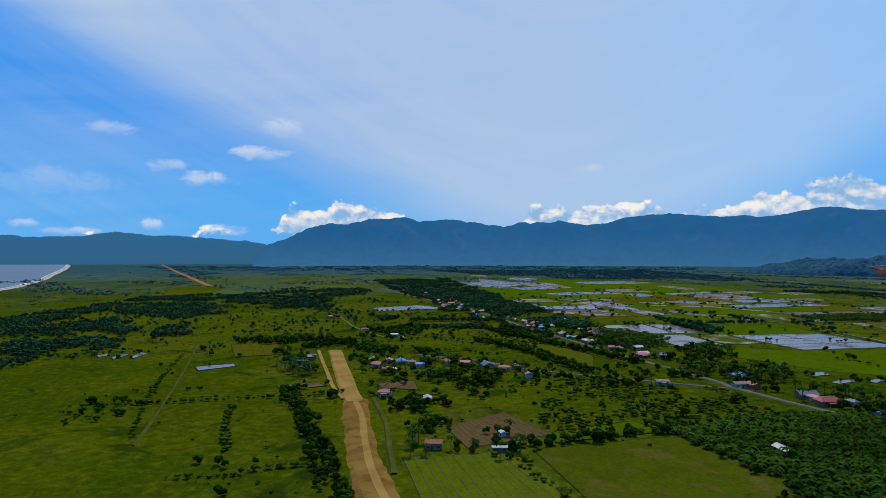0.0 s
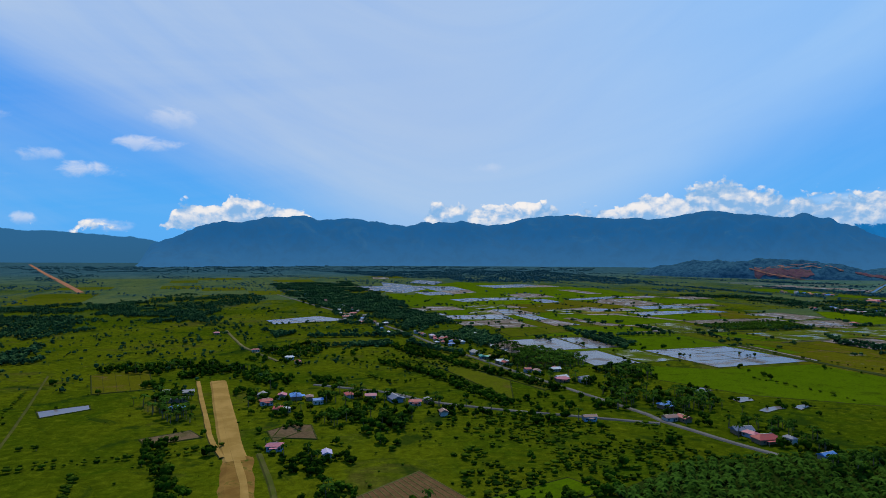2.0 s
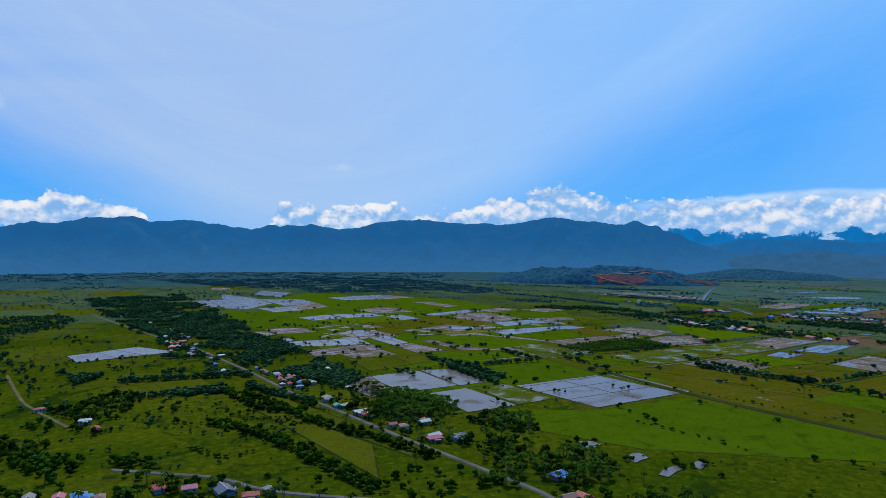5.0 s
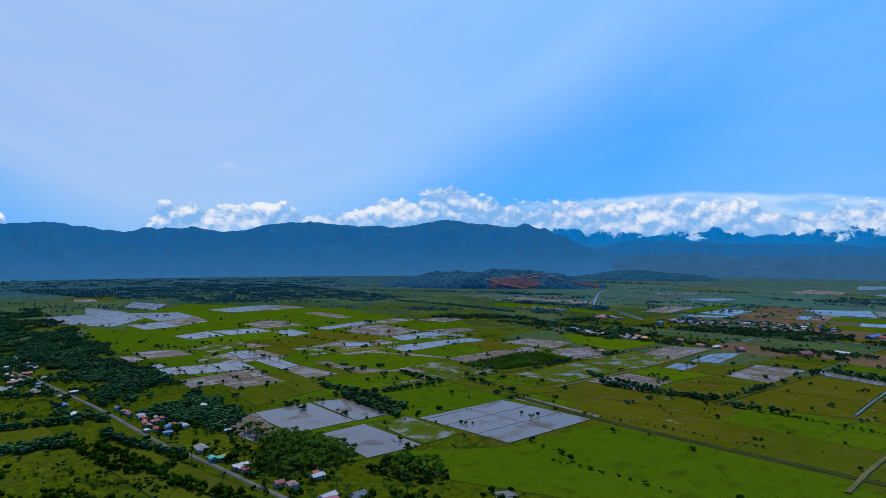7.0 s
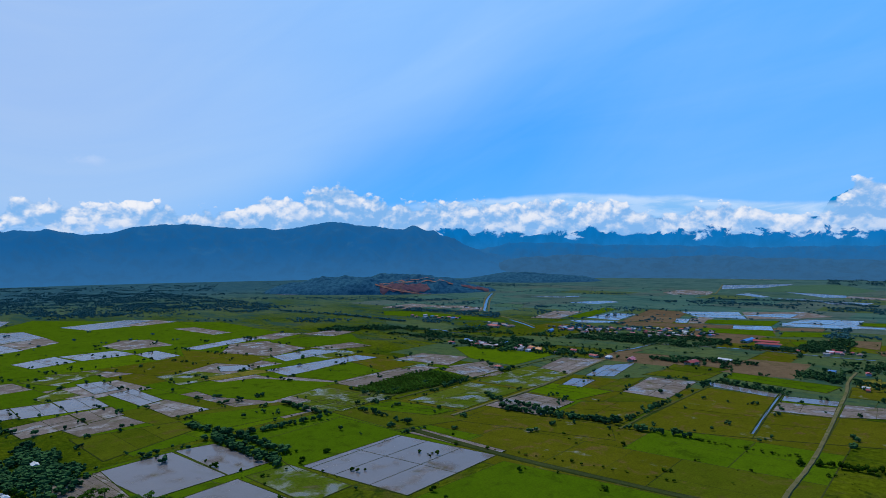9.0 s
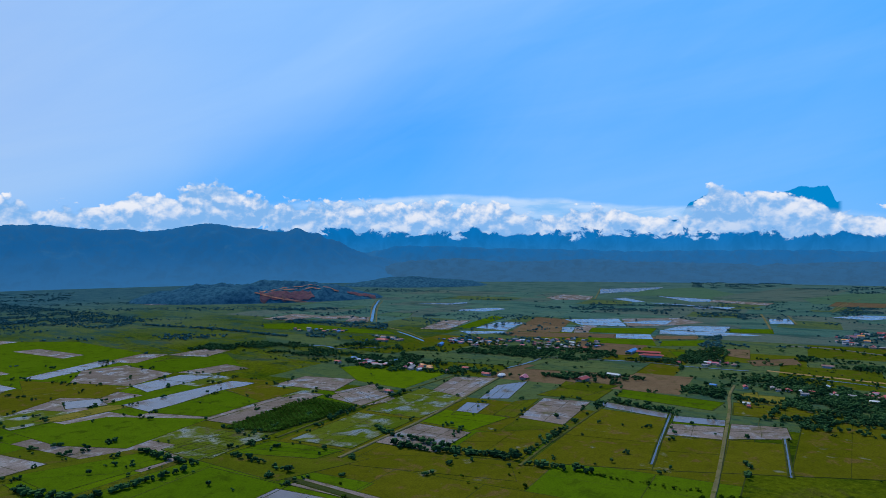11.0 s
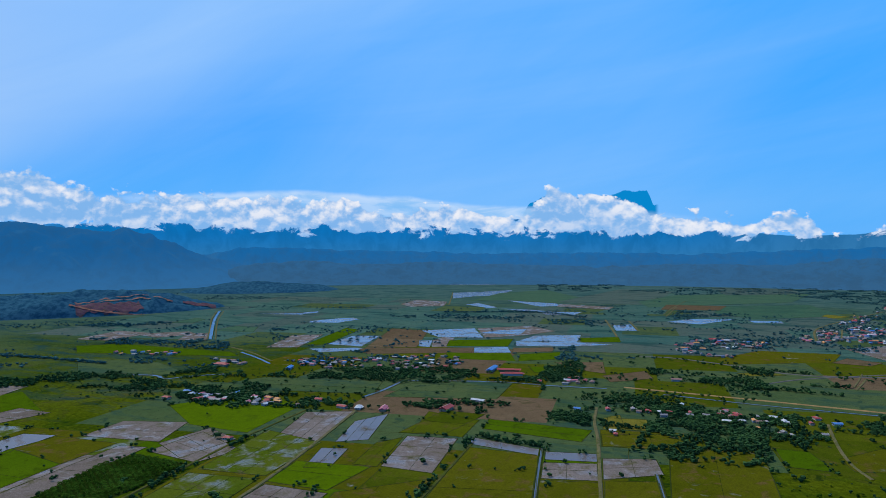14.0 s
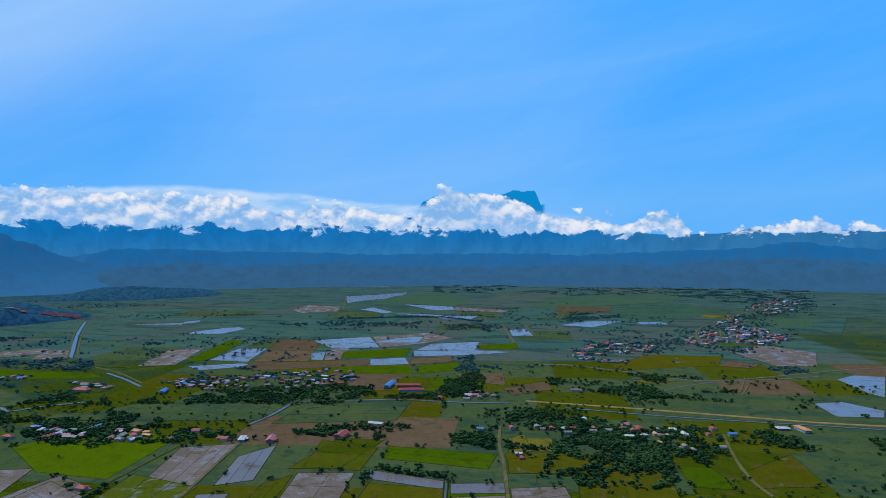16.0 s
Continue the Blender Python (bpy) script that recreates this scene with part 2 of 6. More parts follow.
def ground_material():
    m, k = material("pasture", 1.0, 0.0)
    a = k.noise(k.place, 0.0035, 5, 0.6, 0.5)
    b = k.noise(k.place, 0.02, 6, 0.7, 0.8)
    c = k.noise(k.place, 0.16, 5, 0.75, 0.4)
    d = k.noise(k.place, 0.9, 3, 0.7)
    col = k.mix(k.step(a, 0.36, 0.62), (0.036, 0.056, 0.002), (0.070, 0.084, 0.003))
    col = k.mix(k.step(b, 0.46, 0.66), col, (0.032, 0.058, 0.002))
    col = k.mix(k.math("MULTIPLY", k.step(k.math("MULTIPLY", a, b), 0.28, 0.38), 0.6), col, (0.085, 0.066, 0.014))
    col = k.mix(k.math("MULTIPLY", k.step(c, 0.42, 0.68), 0.75), col, k.mix(0.62, col, (0.006, 0.012, 0.001)))
    col = k.mix(k.math("MULTIPLY", k.step(c, 0.48, 0.28), 0.6), col, (0.110, 0.118, 0.006))
    col = k.mix(k.math("MULTIPLY", d, 0.5), col, k.mix(0.5, col, (0.006, 0.012, 0.001)))
    # wet hollows in the pasture; farther out, distance haze is mixed in as blue-green
    col = k.mix(k.math("MULTIPLY", k.step(k.noise(k.place, 0.011, 5, 0.62, 1.8), 0.56, 0.64), 0.7), col, (0.006, 0.020, 0.003))
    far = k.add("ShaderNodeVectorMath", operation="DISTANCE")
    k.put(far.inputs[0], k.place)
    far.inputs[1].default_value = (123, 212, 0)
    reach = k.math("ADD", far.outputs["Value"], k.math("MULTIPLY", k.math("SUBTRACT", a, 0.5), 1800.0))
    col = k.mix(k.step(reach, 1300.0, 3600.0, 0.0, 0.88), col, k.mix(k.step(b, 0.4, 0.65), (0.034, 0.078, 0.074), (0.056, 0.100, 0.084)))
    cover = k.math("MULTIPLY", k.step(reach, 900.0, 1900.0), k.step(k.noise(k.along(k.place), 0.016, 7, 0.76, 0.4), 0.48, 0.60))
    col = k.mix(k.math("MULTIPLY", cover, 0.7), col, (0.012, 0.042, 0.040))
    # northern forest cover, with blue haze put into its dark colour
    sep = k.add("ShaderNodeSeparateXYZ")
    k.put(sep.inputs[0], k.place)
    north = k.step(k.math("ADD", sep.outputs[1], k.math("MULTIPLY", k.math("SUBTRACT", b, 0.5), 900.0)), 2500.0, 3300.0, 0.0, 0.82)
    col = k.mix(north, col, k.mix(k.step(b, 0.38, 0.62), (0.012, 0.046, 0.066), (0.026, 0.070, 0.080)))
    k.put(k.bsdf.inputs["Base Color"], col)
    bump(k, c, 0.8, 2.0)
    return m


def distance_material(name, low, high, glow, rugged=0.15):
    """Far blue hills: a plain backdrop whose haze is emission over a near-black colour."""
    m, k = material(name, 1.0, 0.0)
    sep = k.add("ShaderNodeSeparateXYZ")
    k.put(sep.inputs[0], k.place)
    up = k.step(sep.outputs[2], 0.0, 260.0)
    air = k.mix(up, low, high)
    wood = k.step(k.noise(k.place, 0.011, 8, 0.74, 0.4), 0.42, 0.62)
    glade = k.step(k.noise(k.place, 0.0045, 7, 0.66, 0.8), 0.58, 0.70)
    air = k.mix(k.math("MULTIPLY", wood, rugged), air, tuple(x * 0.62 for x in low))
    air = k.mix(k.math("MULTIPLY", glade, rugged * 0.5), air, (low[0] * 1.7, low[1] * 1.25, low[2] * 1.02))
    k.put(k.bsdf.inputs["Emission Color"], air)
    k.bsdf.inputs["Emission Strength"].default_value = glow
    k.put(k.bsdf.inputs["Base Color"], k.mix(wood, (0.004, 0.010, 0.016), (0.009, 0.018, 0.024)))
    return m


def water_material():
    m, k = material("sea", 0.5, 0.08)
    k.put(k.bsdf.inputs["Base Color"], k.mix(k.noise(k.place, 0.01, 4), (0.07, 0.11, 0.16), (0.10, 0.14, 0.19)))
    return m


M_GROUND = ground_material()
M_SEA = water_material()
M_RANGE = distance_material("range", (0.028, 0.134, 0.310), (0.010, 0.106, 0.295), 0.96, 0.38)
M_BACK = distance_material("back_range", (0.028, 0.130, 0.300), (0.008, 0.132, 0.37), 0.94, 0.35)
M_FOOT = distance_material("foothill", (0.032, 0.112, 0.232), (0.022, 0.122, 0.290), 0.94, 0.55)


# ---- the large forms ----
def mesh_object(name, bm, mat, parent=None, label=""):
    me = bpy.data.meshes.new(name)
    bm.to_mesh(me)
    bm.free()
    if mat:
        me.materials.append(mat)
    ob = new(name, me)
    if parent:
        ob.parent = parent
    if label:
        ob["label"] = label
    return ob


part = mesh_object
MID = Vector((123, 212, 0))


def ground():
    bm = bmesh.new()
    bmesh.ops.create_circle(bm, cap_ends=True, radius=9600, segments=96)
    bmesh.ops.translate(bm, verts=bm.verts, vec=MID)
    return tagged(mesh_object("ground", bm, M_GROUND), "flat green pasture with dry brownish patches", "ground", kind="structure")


def smooth(a, b, x):
    x = min(1, max(0, (x - a) / (b - a)))
    return x * x * (3 - 2 * x)


def profile(points, az):
    for (a, h), (b, k) in zip(points, points[1:]):
        if a <= az <= b:
            s = (az - a) / (b - a)
            return h + (k - h) * (s * s * (3 - 2 * s) * 0.5 + s * 0.5)
    return points[0][1] if az < points[0][0] else points[-1][1]


def mountains(name, crest, foot, points, lo, hi, mat, label, rough=0.5, seed=0.0):
    """A range: a grid over azimuth and depth, from its foot to its crest and a little down behind, cut by valleys."""
    na, nr = int((hi - lo) * 11), 30
    rows, faces = [], []
    for i in range(na + 1):
        az = lo + (hi - lo) * i / na
        h = profile(points, az)
        h += 9 * noise.fractal(Vector((az * 0.9, seed, 4)), 0.8, 2.1, 6)
        edge = smooth(0, 1.5, min(az - lo, hi - az))
        for j in range(nr + 1):
            s = j / nr * 1.12
            r = foot + (crest - foot) * s
            d = way(az, 0)
            p = MID + d * r
            v = noise.fractal(Vector((p.x, p.y, seed * 1000)) * 0.0022, 0.8, 2.1, 5)
            rid = 1 - abs(noise.fractal(Vector((p.x + 400, p.y, seed * 1000)) * 0.0016, 0.9, 2.0, 4))
            body = smooth(0, 1, s) if s <= 1 else 1 - (s - 1) * 2.5
            keep = 1 - smooth(0.75, 1.0, s) * 0.93 if s <= 1 else 0.1
            z = h * body * (1 + keep * rough * (v * 0.45 + (rid - 0.75) * 0.8))
            rows.append((p.x, p.y, (z + v * 3 * s) * edge - 2))
    for i in range(na):
        for j in range(nr):
            a = i * (nr + 1) + j
            faces.append((a, a + nr + 1, a + nr + 2, a + 1))
    me = bpy.data.meshes.new(name)
    me.from_pydata(rows, [], faces)
    me.materials.append(mat)
    me.shade_smooth()
    return tagged(new(name, me), label, "mountain", kind="structure")


ground()
MAIN = [(-19, 120), (-16.7, 176), (-14.2, 239), (-11.2, 304), (-8.1, 343), (-5.3, 366), (-3.6, 336), (-1.2, 351), (1.5, 314), (4.6, 291), (8.3, 323),
        (12.9, 296), (15.9, 352), (19.1, 374), (22.6, 346), (26.6, 334), (28.6, 357), (31.1, 386), (34.8, 366), (37.1, 336), (38.2, 361),
        (39.8, 319), (41.8, 240), (43.8, 179), (46.7, 131), (50, 60)]
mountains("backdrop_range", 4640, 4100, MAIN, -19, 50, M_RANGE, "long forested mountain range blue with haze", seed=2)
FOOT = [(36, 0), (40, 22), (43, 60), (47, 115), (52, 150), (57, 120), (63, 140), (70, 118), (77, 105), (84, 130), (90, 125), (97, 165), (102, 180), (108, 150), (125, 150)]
mountains("backdrop_foothills", 4520, 4120, FOOT, 36, 125, M_FOOT, "wooded foothills with glowing blue haze painted in", 0.55, 4)
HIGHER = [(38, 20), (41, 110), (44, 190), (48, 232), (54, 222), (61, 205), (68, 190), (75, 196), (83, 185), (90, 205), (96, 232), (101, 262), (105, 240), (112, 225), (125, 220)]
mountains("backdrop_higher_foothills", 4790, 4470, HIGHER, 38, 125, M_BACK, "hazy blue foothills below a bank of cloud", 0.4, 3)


# ---- fields, roads and water ----
def crop_material(name, one, two, spots=None, wet=0.0, cover=0.0, rough=0.9, pool=(0.16, 0.15, 0.14)):
    """A field: two tones per bay, fine grain, dark or bare spots, and standing water over a share of it."""
    m, k = material(name, rough, 0.0)
    tone = k.math("FRACT", k.math("ADD", k.math("MULTIPLY", k.island, 7.3), k.any))
    big = k.noise(k.place, 0.018, 4, 0.6, 1.0)
    fine = k.noise(k.place, 0.5, 5, 0.8)
    mid = k.noise(k.place, 0.09, 5, 0.7, 0.6)
    col = k.mix(k.math("ADD", k.math("MULTIPLY", tone, 0.7), k.math("MULTIPLY", k.step(big, 0.35, 0.65), 0.4), clamp=True), one, two)
    if spots:
        col = k.mix(k.math("MULTIPLY", k.step(k.noise(k.place, 0.045, 5, 0.65, 0.6), 0.54, 0.66), 0.8), col, spots)
    col = k.mix(k.step(fine, 0.36, 0.66, 0.0, 0.62), col, k.mix(0.6, col, (0.01, 0.014, 0.004)))
    col = k.mix(k.math("MULTIPLY", k.step(mid, 0.45, 0.72), 0.45), col, k.mix(0.6, col, (0.008, 0.014, 0.002)))
    if cover:
        col = k.mix(k.math("MULTIPLY", k.step(k.noise(k.along(k.place), 0.016, 6, 0.72, 0.4), 0.48, 0.62), cover), col, (0.010, 0.042, 0.036))
    k.put(k.bsdf.inputs["Base Color"], col)
    if wet:
        mask = k.step(k.noise(k.place, 0.034, 5, 0.62, 0.4), 0.62 - wet * 0.40, 0.80 - wet * 0.40)
        k.put(k.bsdf.inputs["Base Color"], k.mix(k.math("MULTIPLY", mask, 0.75), col, pool))
        k.put(k.bsdf.inputs["Roughness"], k.math("SUBTRACT", rough, k.math("MULTIPLY", mask, rough - 0.16)))
        k.put(k.bsdf.inputs["Specular IOR Level"], k.math("MULTIPLY", mask, 0.12))
    return m


CROPS = {
    "water": (crop_material("flooded_paddy", (0.098, 0.082, 0.076), (0.152, 0.132, 0.126), (0.085, 0.066, 0.03), 0.75, rough=0.4, pool=(0.116, 0.103, 0.102)), "flooded rice paddy with still grey water"),
    "mud": (crop_material("muddy_paddy", (0.125, 0.096, 0.078), (0.18, 0.143, 0.125), (0.085, 0.075, 0.03), 0.3, rough=0.6, pool=(0.15, 0.135, 0.13)), "drained muddy rice paddy with shallow water"),
    "wet": (crop_material("wet_paddy", (0.050, 0.078, 0.004), (0.075, 0.092, 0.008), (0.085, 0.075, 0.03), 0.34, pool=(0.115, 0.115, 0.095)), "half-flooded green rice paddy with puddles"),
    "green": (crop_material("young_rice", (0.042, 0.080, 0.001), (0.060, 0.100, 0.002), (0.034, 0.058, 0.002)), "bright green field of young rice"),
    "greenlight": (crop_material("ripe_rice", (0.058, 0.100, 0.001), (0.080, 0.122, 0.002), (0.045, 0.075, 0.003)), "light yellow-green rice field"),
    "pasture": (crop_material("stubble_pasture", (0.042, 0.058, 0.002), (0.068, 0.078, 0.004), (0.085, 0.066, 0.014), 0.0), "rough green pasture plot"),
    "olive": (crop_material("olive_stubble", (0.056, 0.060, 0.002), (0.080, 0.076, 0.004), (0.105, 0.066, 0.020), 0.02), "olive-brown field of rice stubble"),
    "straw": (crop_material("straw", (0.11, 0.10, 0.012), (0.15, 0.125, 0.02), (0.07, 0.08, 0.008)), "yellowish dry straw field"),
    "soil": (crop_material("bare_soil", (0.095, 0.060, 0.034), (0.13, 0.085, 0.048), (0.07, 0.06, 0.022)), "bare brown soil plot"),
    # distance haze is mixed into the next four crops' colours, least into meadow
    "meadow": (crop_material("meadow", (0.044, 0.074, 0.026), (0.070, 0.094, 0.034), (0.022, 0.050, 0.030), cover=0.5), "rough green meadow of the eastern plain"),
    "hazepasture": (crop_material("reed_meadow", (0.036, 0.090, 0.078), (0.058, 0.112, 0.080), (0.066, 0.096, 0.078), cover=0.7), "far pasture plot with pale haze mixed into its green"),
    "farrice": (crop_material("hazed_rice", (0.036, 0.088, 0.052), (0.054, 0.104, 0.058), (0.05, 0.078, 0.055), cover=0.35), "rice field far out on the plain, haze mixed into its green"),
    "hazestubble": (crop_material("hazed_stubble", (0.054, 0.086, 0.072), (0.074, 0.100, 0.078), (0.084, 0.088, 0.080), cover=0.7), "far stubble field greyed by haze mixed into its colour"),
    "lake": (crop_material("shallow_pool", (0.115, 0.125, 0.145), (0.155, 0.165, 0.185), (0.07, 0.085, 0.08), 0.7, rough=0.4, pool=(0.125, 0.138, 0.160)), "shallow flooded field of blue-grey water"),
    "tilled": (crop_material("tilled_soil", (0.085, 0.045, 0.02), (0.12, 0.065, 0.03), None), "tilled brown field in narrow furrows"),
    # the shade under the palms is painted into this dark floor colour
    "shade": (crop_material("plantation_floor", (0.006, 0.014, 0.002), (0.016, 0.030, 0.004), (0.03, 0.04, 0.006)), "weedy oil palm plantation floor with the palms' shade painted in"),
    "rows": (crop_material("vegetable_rows", (0.058, 0.088, 0.003), (0.075, 0.100, 0.004), None), "green vegetable field in long beds"),
}
M_BUND = crop_material("bund", (0.022, 0.034, 0.006), (0.046, 0.052, 0.012), (0.075, 0.068, 0.03))
M_BED = crop_material("bed_edge", (0.075, 0.078, 0.022), (0.105, 0.095, 0.034), (0.06, 0.07, 0.015))
PLOTS = []


def strip(bm, a, b, width, low, high):
    """A low ridge with sloping sides from a to b."""
    d = (b - a)
    if d.length < 0.5:
        return
    d.normalize()
    n = Vector((-d.y, d.x))
    ring = []
    for p in (a - d * width * 0.3, b + d * width * 0.3):
        ring.append([bm.verts.new((*(p + n * width * s), z)) for s, z in ((1.0, low), (0.35, high), (-0.35, high), (-1.0, low))])
    for i in range(3):
        bm.faces.new((ring[0][i], ring[1][i], ring[1][i + 1], ring[0][i + 1]))


def plot(kind, *corners, cells=None, base=False, plain=False):
    """One field with its bunds; cells: how many bays along its two sides."""
    mat, label = CROPS[kind]
    z = 0.05 + len(PLOTS) * 0.0004 if base else 0.2 + (len(PLOTS) - BASES) * 0.0012
    c = [Vector(p) for p in corners]
    PLOTS.append((np.array(corners, float), kind))
    rng = random.Random(len(PLOTS) * 17)
    name = {"water": "flooded_paddy", "mud": "muddy_paddy", "wet": "wet_paddy", "soil": "soil_plot", "shade": "plantation_floor", "tilled": "tilled_plot", "rows": "vegetable_plot",
            "pasture": "pasture_plot", "meadow": "meadow_plot", "hazepasture": "reed_meadow", "hazestubble": "stubble_field", "lake": "flooded_field"}.get(kind, "rice_paddy")
    narrow = kind in ("tilled", "rows")
    bays, ridges = [], []

    def sheet(q):
        bm = bmesh.new()
        f = bm.faces.new([bm.verts.new((*p, z)) for p in q])
        f.normal_update()
        if f.normal.z < 0:
            f.normal_flip()
        bays.append(bm)

    def ridge(a, b, width, high):
        bb = bmesh.new()
        strip(bb, a, b, width, 0.0, z + (0.06 if base else high))
        for f in bb.faces:
            f.normal_update()
            if f.normal.z < 0:
                f.normal_flip()
        ridges.append(bb)
    if len(c) == 4:
        nu, nv = cells or (1, 1)
        wobble = 0.0 if narrow else 0.16
        us = [0] + [(i + rng.uniform(-wobble, wobble)) / nu for i in range(1, nu)] + [1]
        vs = [0] + [(i + rng.uniform(-wobble, wobble)) / nv for i in range(1, nv)] + [1]

        def at(u, v):
            return (c[0] * (1 - u) + c[1] * u) * (1 - v) + (c[3] * (1 - u) + c[2] * u) * v
        if narrow:
            sheet(c)
        else:
            for i in range(nu):
                for j in range(nv):
                    sheet([at(us[i], vs[j]), at(us[i + 1], vs[j]), at(us[i + 1], vs[j + 1]), at(us[i], vs[j + 1])])
        for i, u in enumerate(us):
            wide = 0.8 if i in (0, nu) else 0.3
            ridge(at(u, 0), at(u, 1), 0.6 if narrow else wide, 0.2)
        for j, v in enumerate(vs):
            wide = 0.8 if j in (0, nv) else 0.3
            if not narrow or j in (0, nv):
                ridge(at(0, v), at(1, v), wide, 0.199)
    else:
        sheet(c)
        for a, b in zip(c, c[1:] + c[:1]):
            ridge(a, b, 0.5, 0.06)
    if len(bays) == 1:
        ob = mesh_object(name, bays[0], mat)
    else:
        ob = new(name)
        for bm in bays:
            part("bay", bm, mat, ob)
    if not plain:
        for bb in ridges:
            part("bund", bb, M_BED if narrow else M_BUND, ob)
    return tagged(ob, label, "field", "fields of the plain")


def road_material(name, one, two, grass=0.0, rough=0.9):
    m, k = material(name, rough, 0.0)
    a, b = k.noise(k.place, 0.05, 4, 0.6, 0.5), k.noise(k.place, 0.6, 4, 0.7)
    col = k.mix(k.step(a, 0.35, 0.65), one, two)
    col = k.mix(k.math("MULTIPLY", b, 0.35), col, k.mix(0.5, col, (0.03, 0.025, 0.015)))
    if grass:
        col = k.mix(k.step(k.noise(k.place, 0.12, 4, 0.7), 0.6 - grass * 0.2, 0.7), col, (0.045, 0.06, 0.008))
    k.put(k.bsdf.inputs["Base Color"], col)
    bump(k, b, 0.4, 0.3)
    return m


M_SOIL = road_material("road_soil", (0.21, 0.125, 0.032), (0.28, 0.17, 0.05))
LANES = {  # material, height of the crown, name, label
    "dirt": (M_SOIL, 0.9, "road", "new unpaved road of yellow-brown earth"),
    "embank": (road_material("cut_earth", (0.125, 0.066, 0.016), (0.20, 0.112, 0.028), 0.3), 0.8, "road", "broad graded brown earth bed of the new road"),
    "wheel": (M_SOIL, 1.0, "track", "pale worn wheel track of compacted earth"),
    "redsoil": (road_material("red_earth", (0.22, 0.095, 0.05), (0.30, 0.13, 0.07)), 0.9, "road", "straight stretch of reddish earth road far off"),
    "redroad": (road_material("orange_earth", (0.22, 0.135, 0.055), (0.28, 0.175, 0.075)), 0.9, "road", "orange earth road along a canal"),
    "track": (road_material("farm_track", (0.088, 0.080, 0.036), (0.125, 0.106, 0.05), 0.5), 0.8, "track", "narrow farm track of pale earth"),
    "bank": (road_material("grass_bank", (0.045, 0.050, 0.012), (0.075, 0.070, 0.020), 0.8), 0.8, "track", "grassy field bank with a path"),
    "paved": (road_material("asphalt", (0.085, 0.08, 0.07), (0.12, 0.112, 0.10)), 0.7, "road", "narrow grey asphalt village road"),
    "canal": (None, 0.7, "canal", "straight irrigation canal with pale water"),
    "ditch": (None, 0.7, "canal", "overgrown drainage ditch between fields"),
}
M_CANAL = crop_material("canal_water", (0.05, 0.062, 0.066), (0.075, 0.088, 0.095), None, 0.9, rough=0.4, pool=(0.066, 0.076, 0.088))
M_DITCH = crop_material("ditch_water", (0.020, 0.030, 0.010), (0.040, 0.050, 0.016), None, 0.0, rough=0.8)
WAYS = []


def glide(points, gap):
    """The points of a smooth line through points, about gap apart."""
    p = [Vector(q) for q in points]
    p = [p[0] * 2 - p[1]] + p + [p[-1] * 2 - p[-2]]
    out = []
    for a, b, c, d in zip(p, p[1:], p[2:], p[3:]):
        n = max(1, int((c - b).length / gap))
        for i in range(n):
            t = i / n
            out.append(0.5 * (2 * b + (c - a) * t + (2 * a - 5 * b + 4 * c - d) * t * t + (3 * b - a - 3 * c + d) * t ** 3))
    return out + [p[-2]]


def ribbon(line, offsets, wobble=0.0, seed=0):
    """A mesh along a line: offsets (across, height) of its cross-section; both edges wander on their own."""
    bm, last = bmesh.new(), None
    for i, p in enumerate(line):
        d = (line[min(i + 1, len(line) - 1)] - line[max(i - 1, 0)]).normalized()
        n = Vector((d.y, -d.x))
        row = []
        for s, z in offsets:
            w = 1 + wobble * noise.fractal(Vector((i * 0.19, seed, 0.5 if s < 0 else 9.5)), 0.5, 2.7, 4)
            row.append(bm.verts.new((*(p + n * s * w), z)))
        if last:
            for j in range(len(row) - 1):
                bm.faces.new((last[j], row[j], row[j + 1], last[j + 1]))
        last = row
    for f in bm.faces:
        f.normal_update()
        if f.normal.z < 0:
            f.normal_flip()
    return bm


def lane(kind, width, *points):
    mat, h, name, label = LANES[kind]
    line = glide(points, 4 if kind in ("embank", "wheel", "track", "bank") else 12)
    h += 0.004 * len(WAYS)
    WAYS.append((np.array([tuple(p) for p in line]), width))
    k = width / 2
    if mat:
        side = {"embank": 3, "paved": 0.7, "track": 0.6, "bank": 0.8, "wheel": 0.3}.get(kind, 1.5)
        bm = ribbon(line, [(-k - side, 0.0), (-k, h), (0, h + 0.06), (k, h), (k + side, 0.0)], 0.17 if kind in ("embank", "wheel", "track", "bank") else 0.08, len(WAYS))
        ob = mesh_object(name, bm, mat)
    else:
        water = ribbon(line, [(-k, h - 0.25), (k, h - 0.25)])
        ob = mesh_object(name, water, M_CANAL if kind == "canal" else M_DITCH)
        for s in (-1, 1):
            part("bank", ribbon(line, [(s * k, h - 0.3), (s * (k + 0.5), h), (s * (k + 1.3), h), (s * (k + 2.3), 0.0)], 0.2, len(WAYS)), M_BUND, ob, "grassy earth canal bank")
    return tagged(ob, label, name, kind="structure")


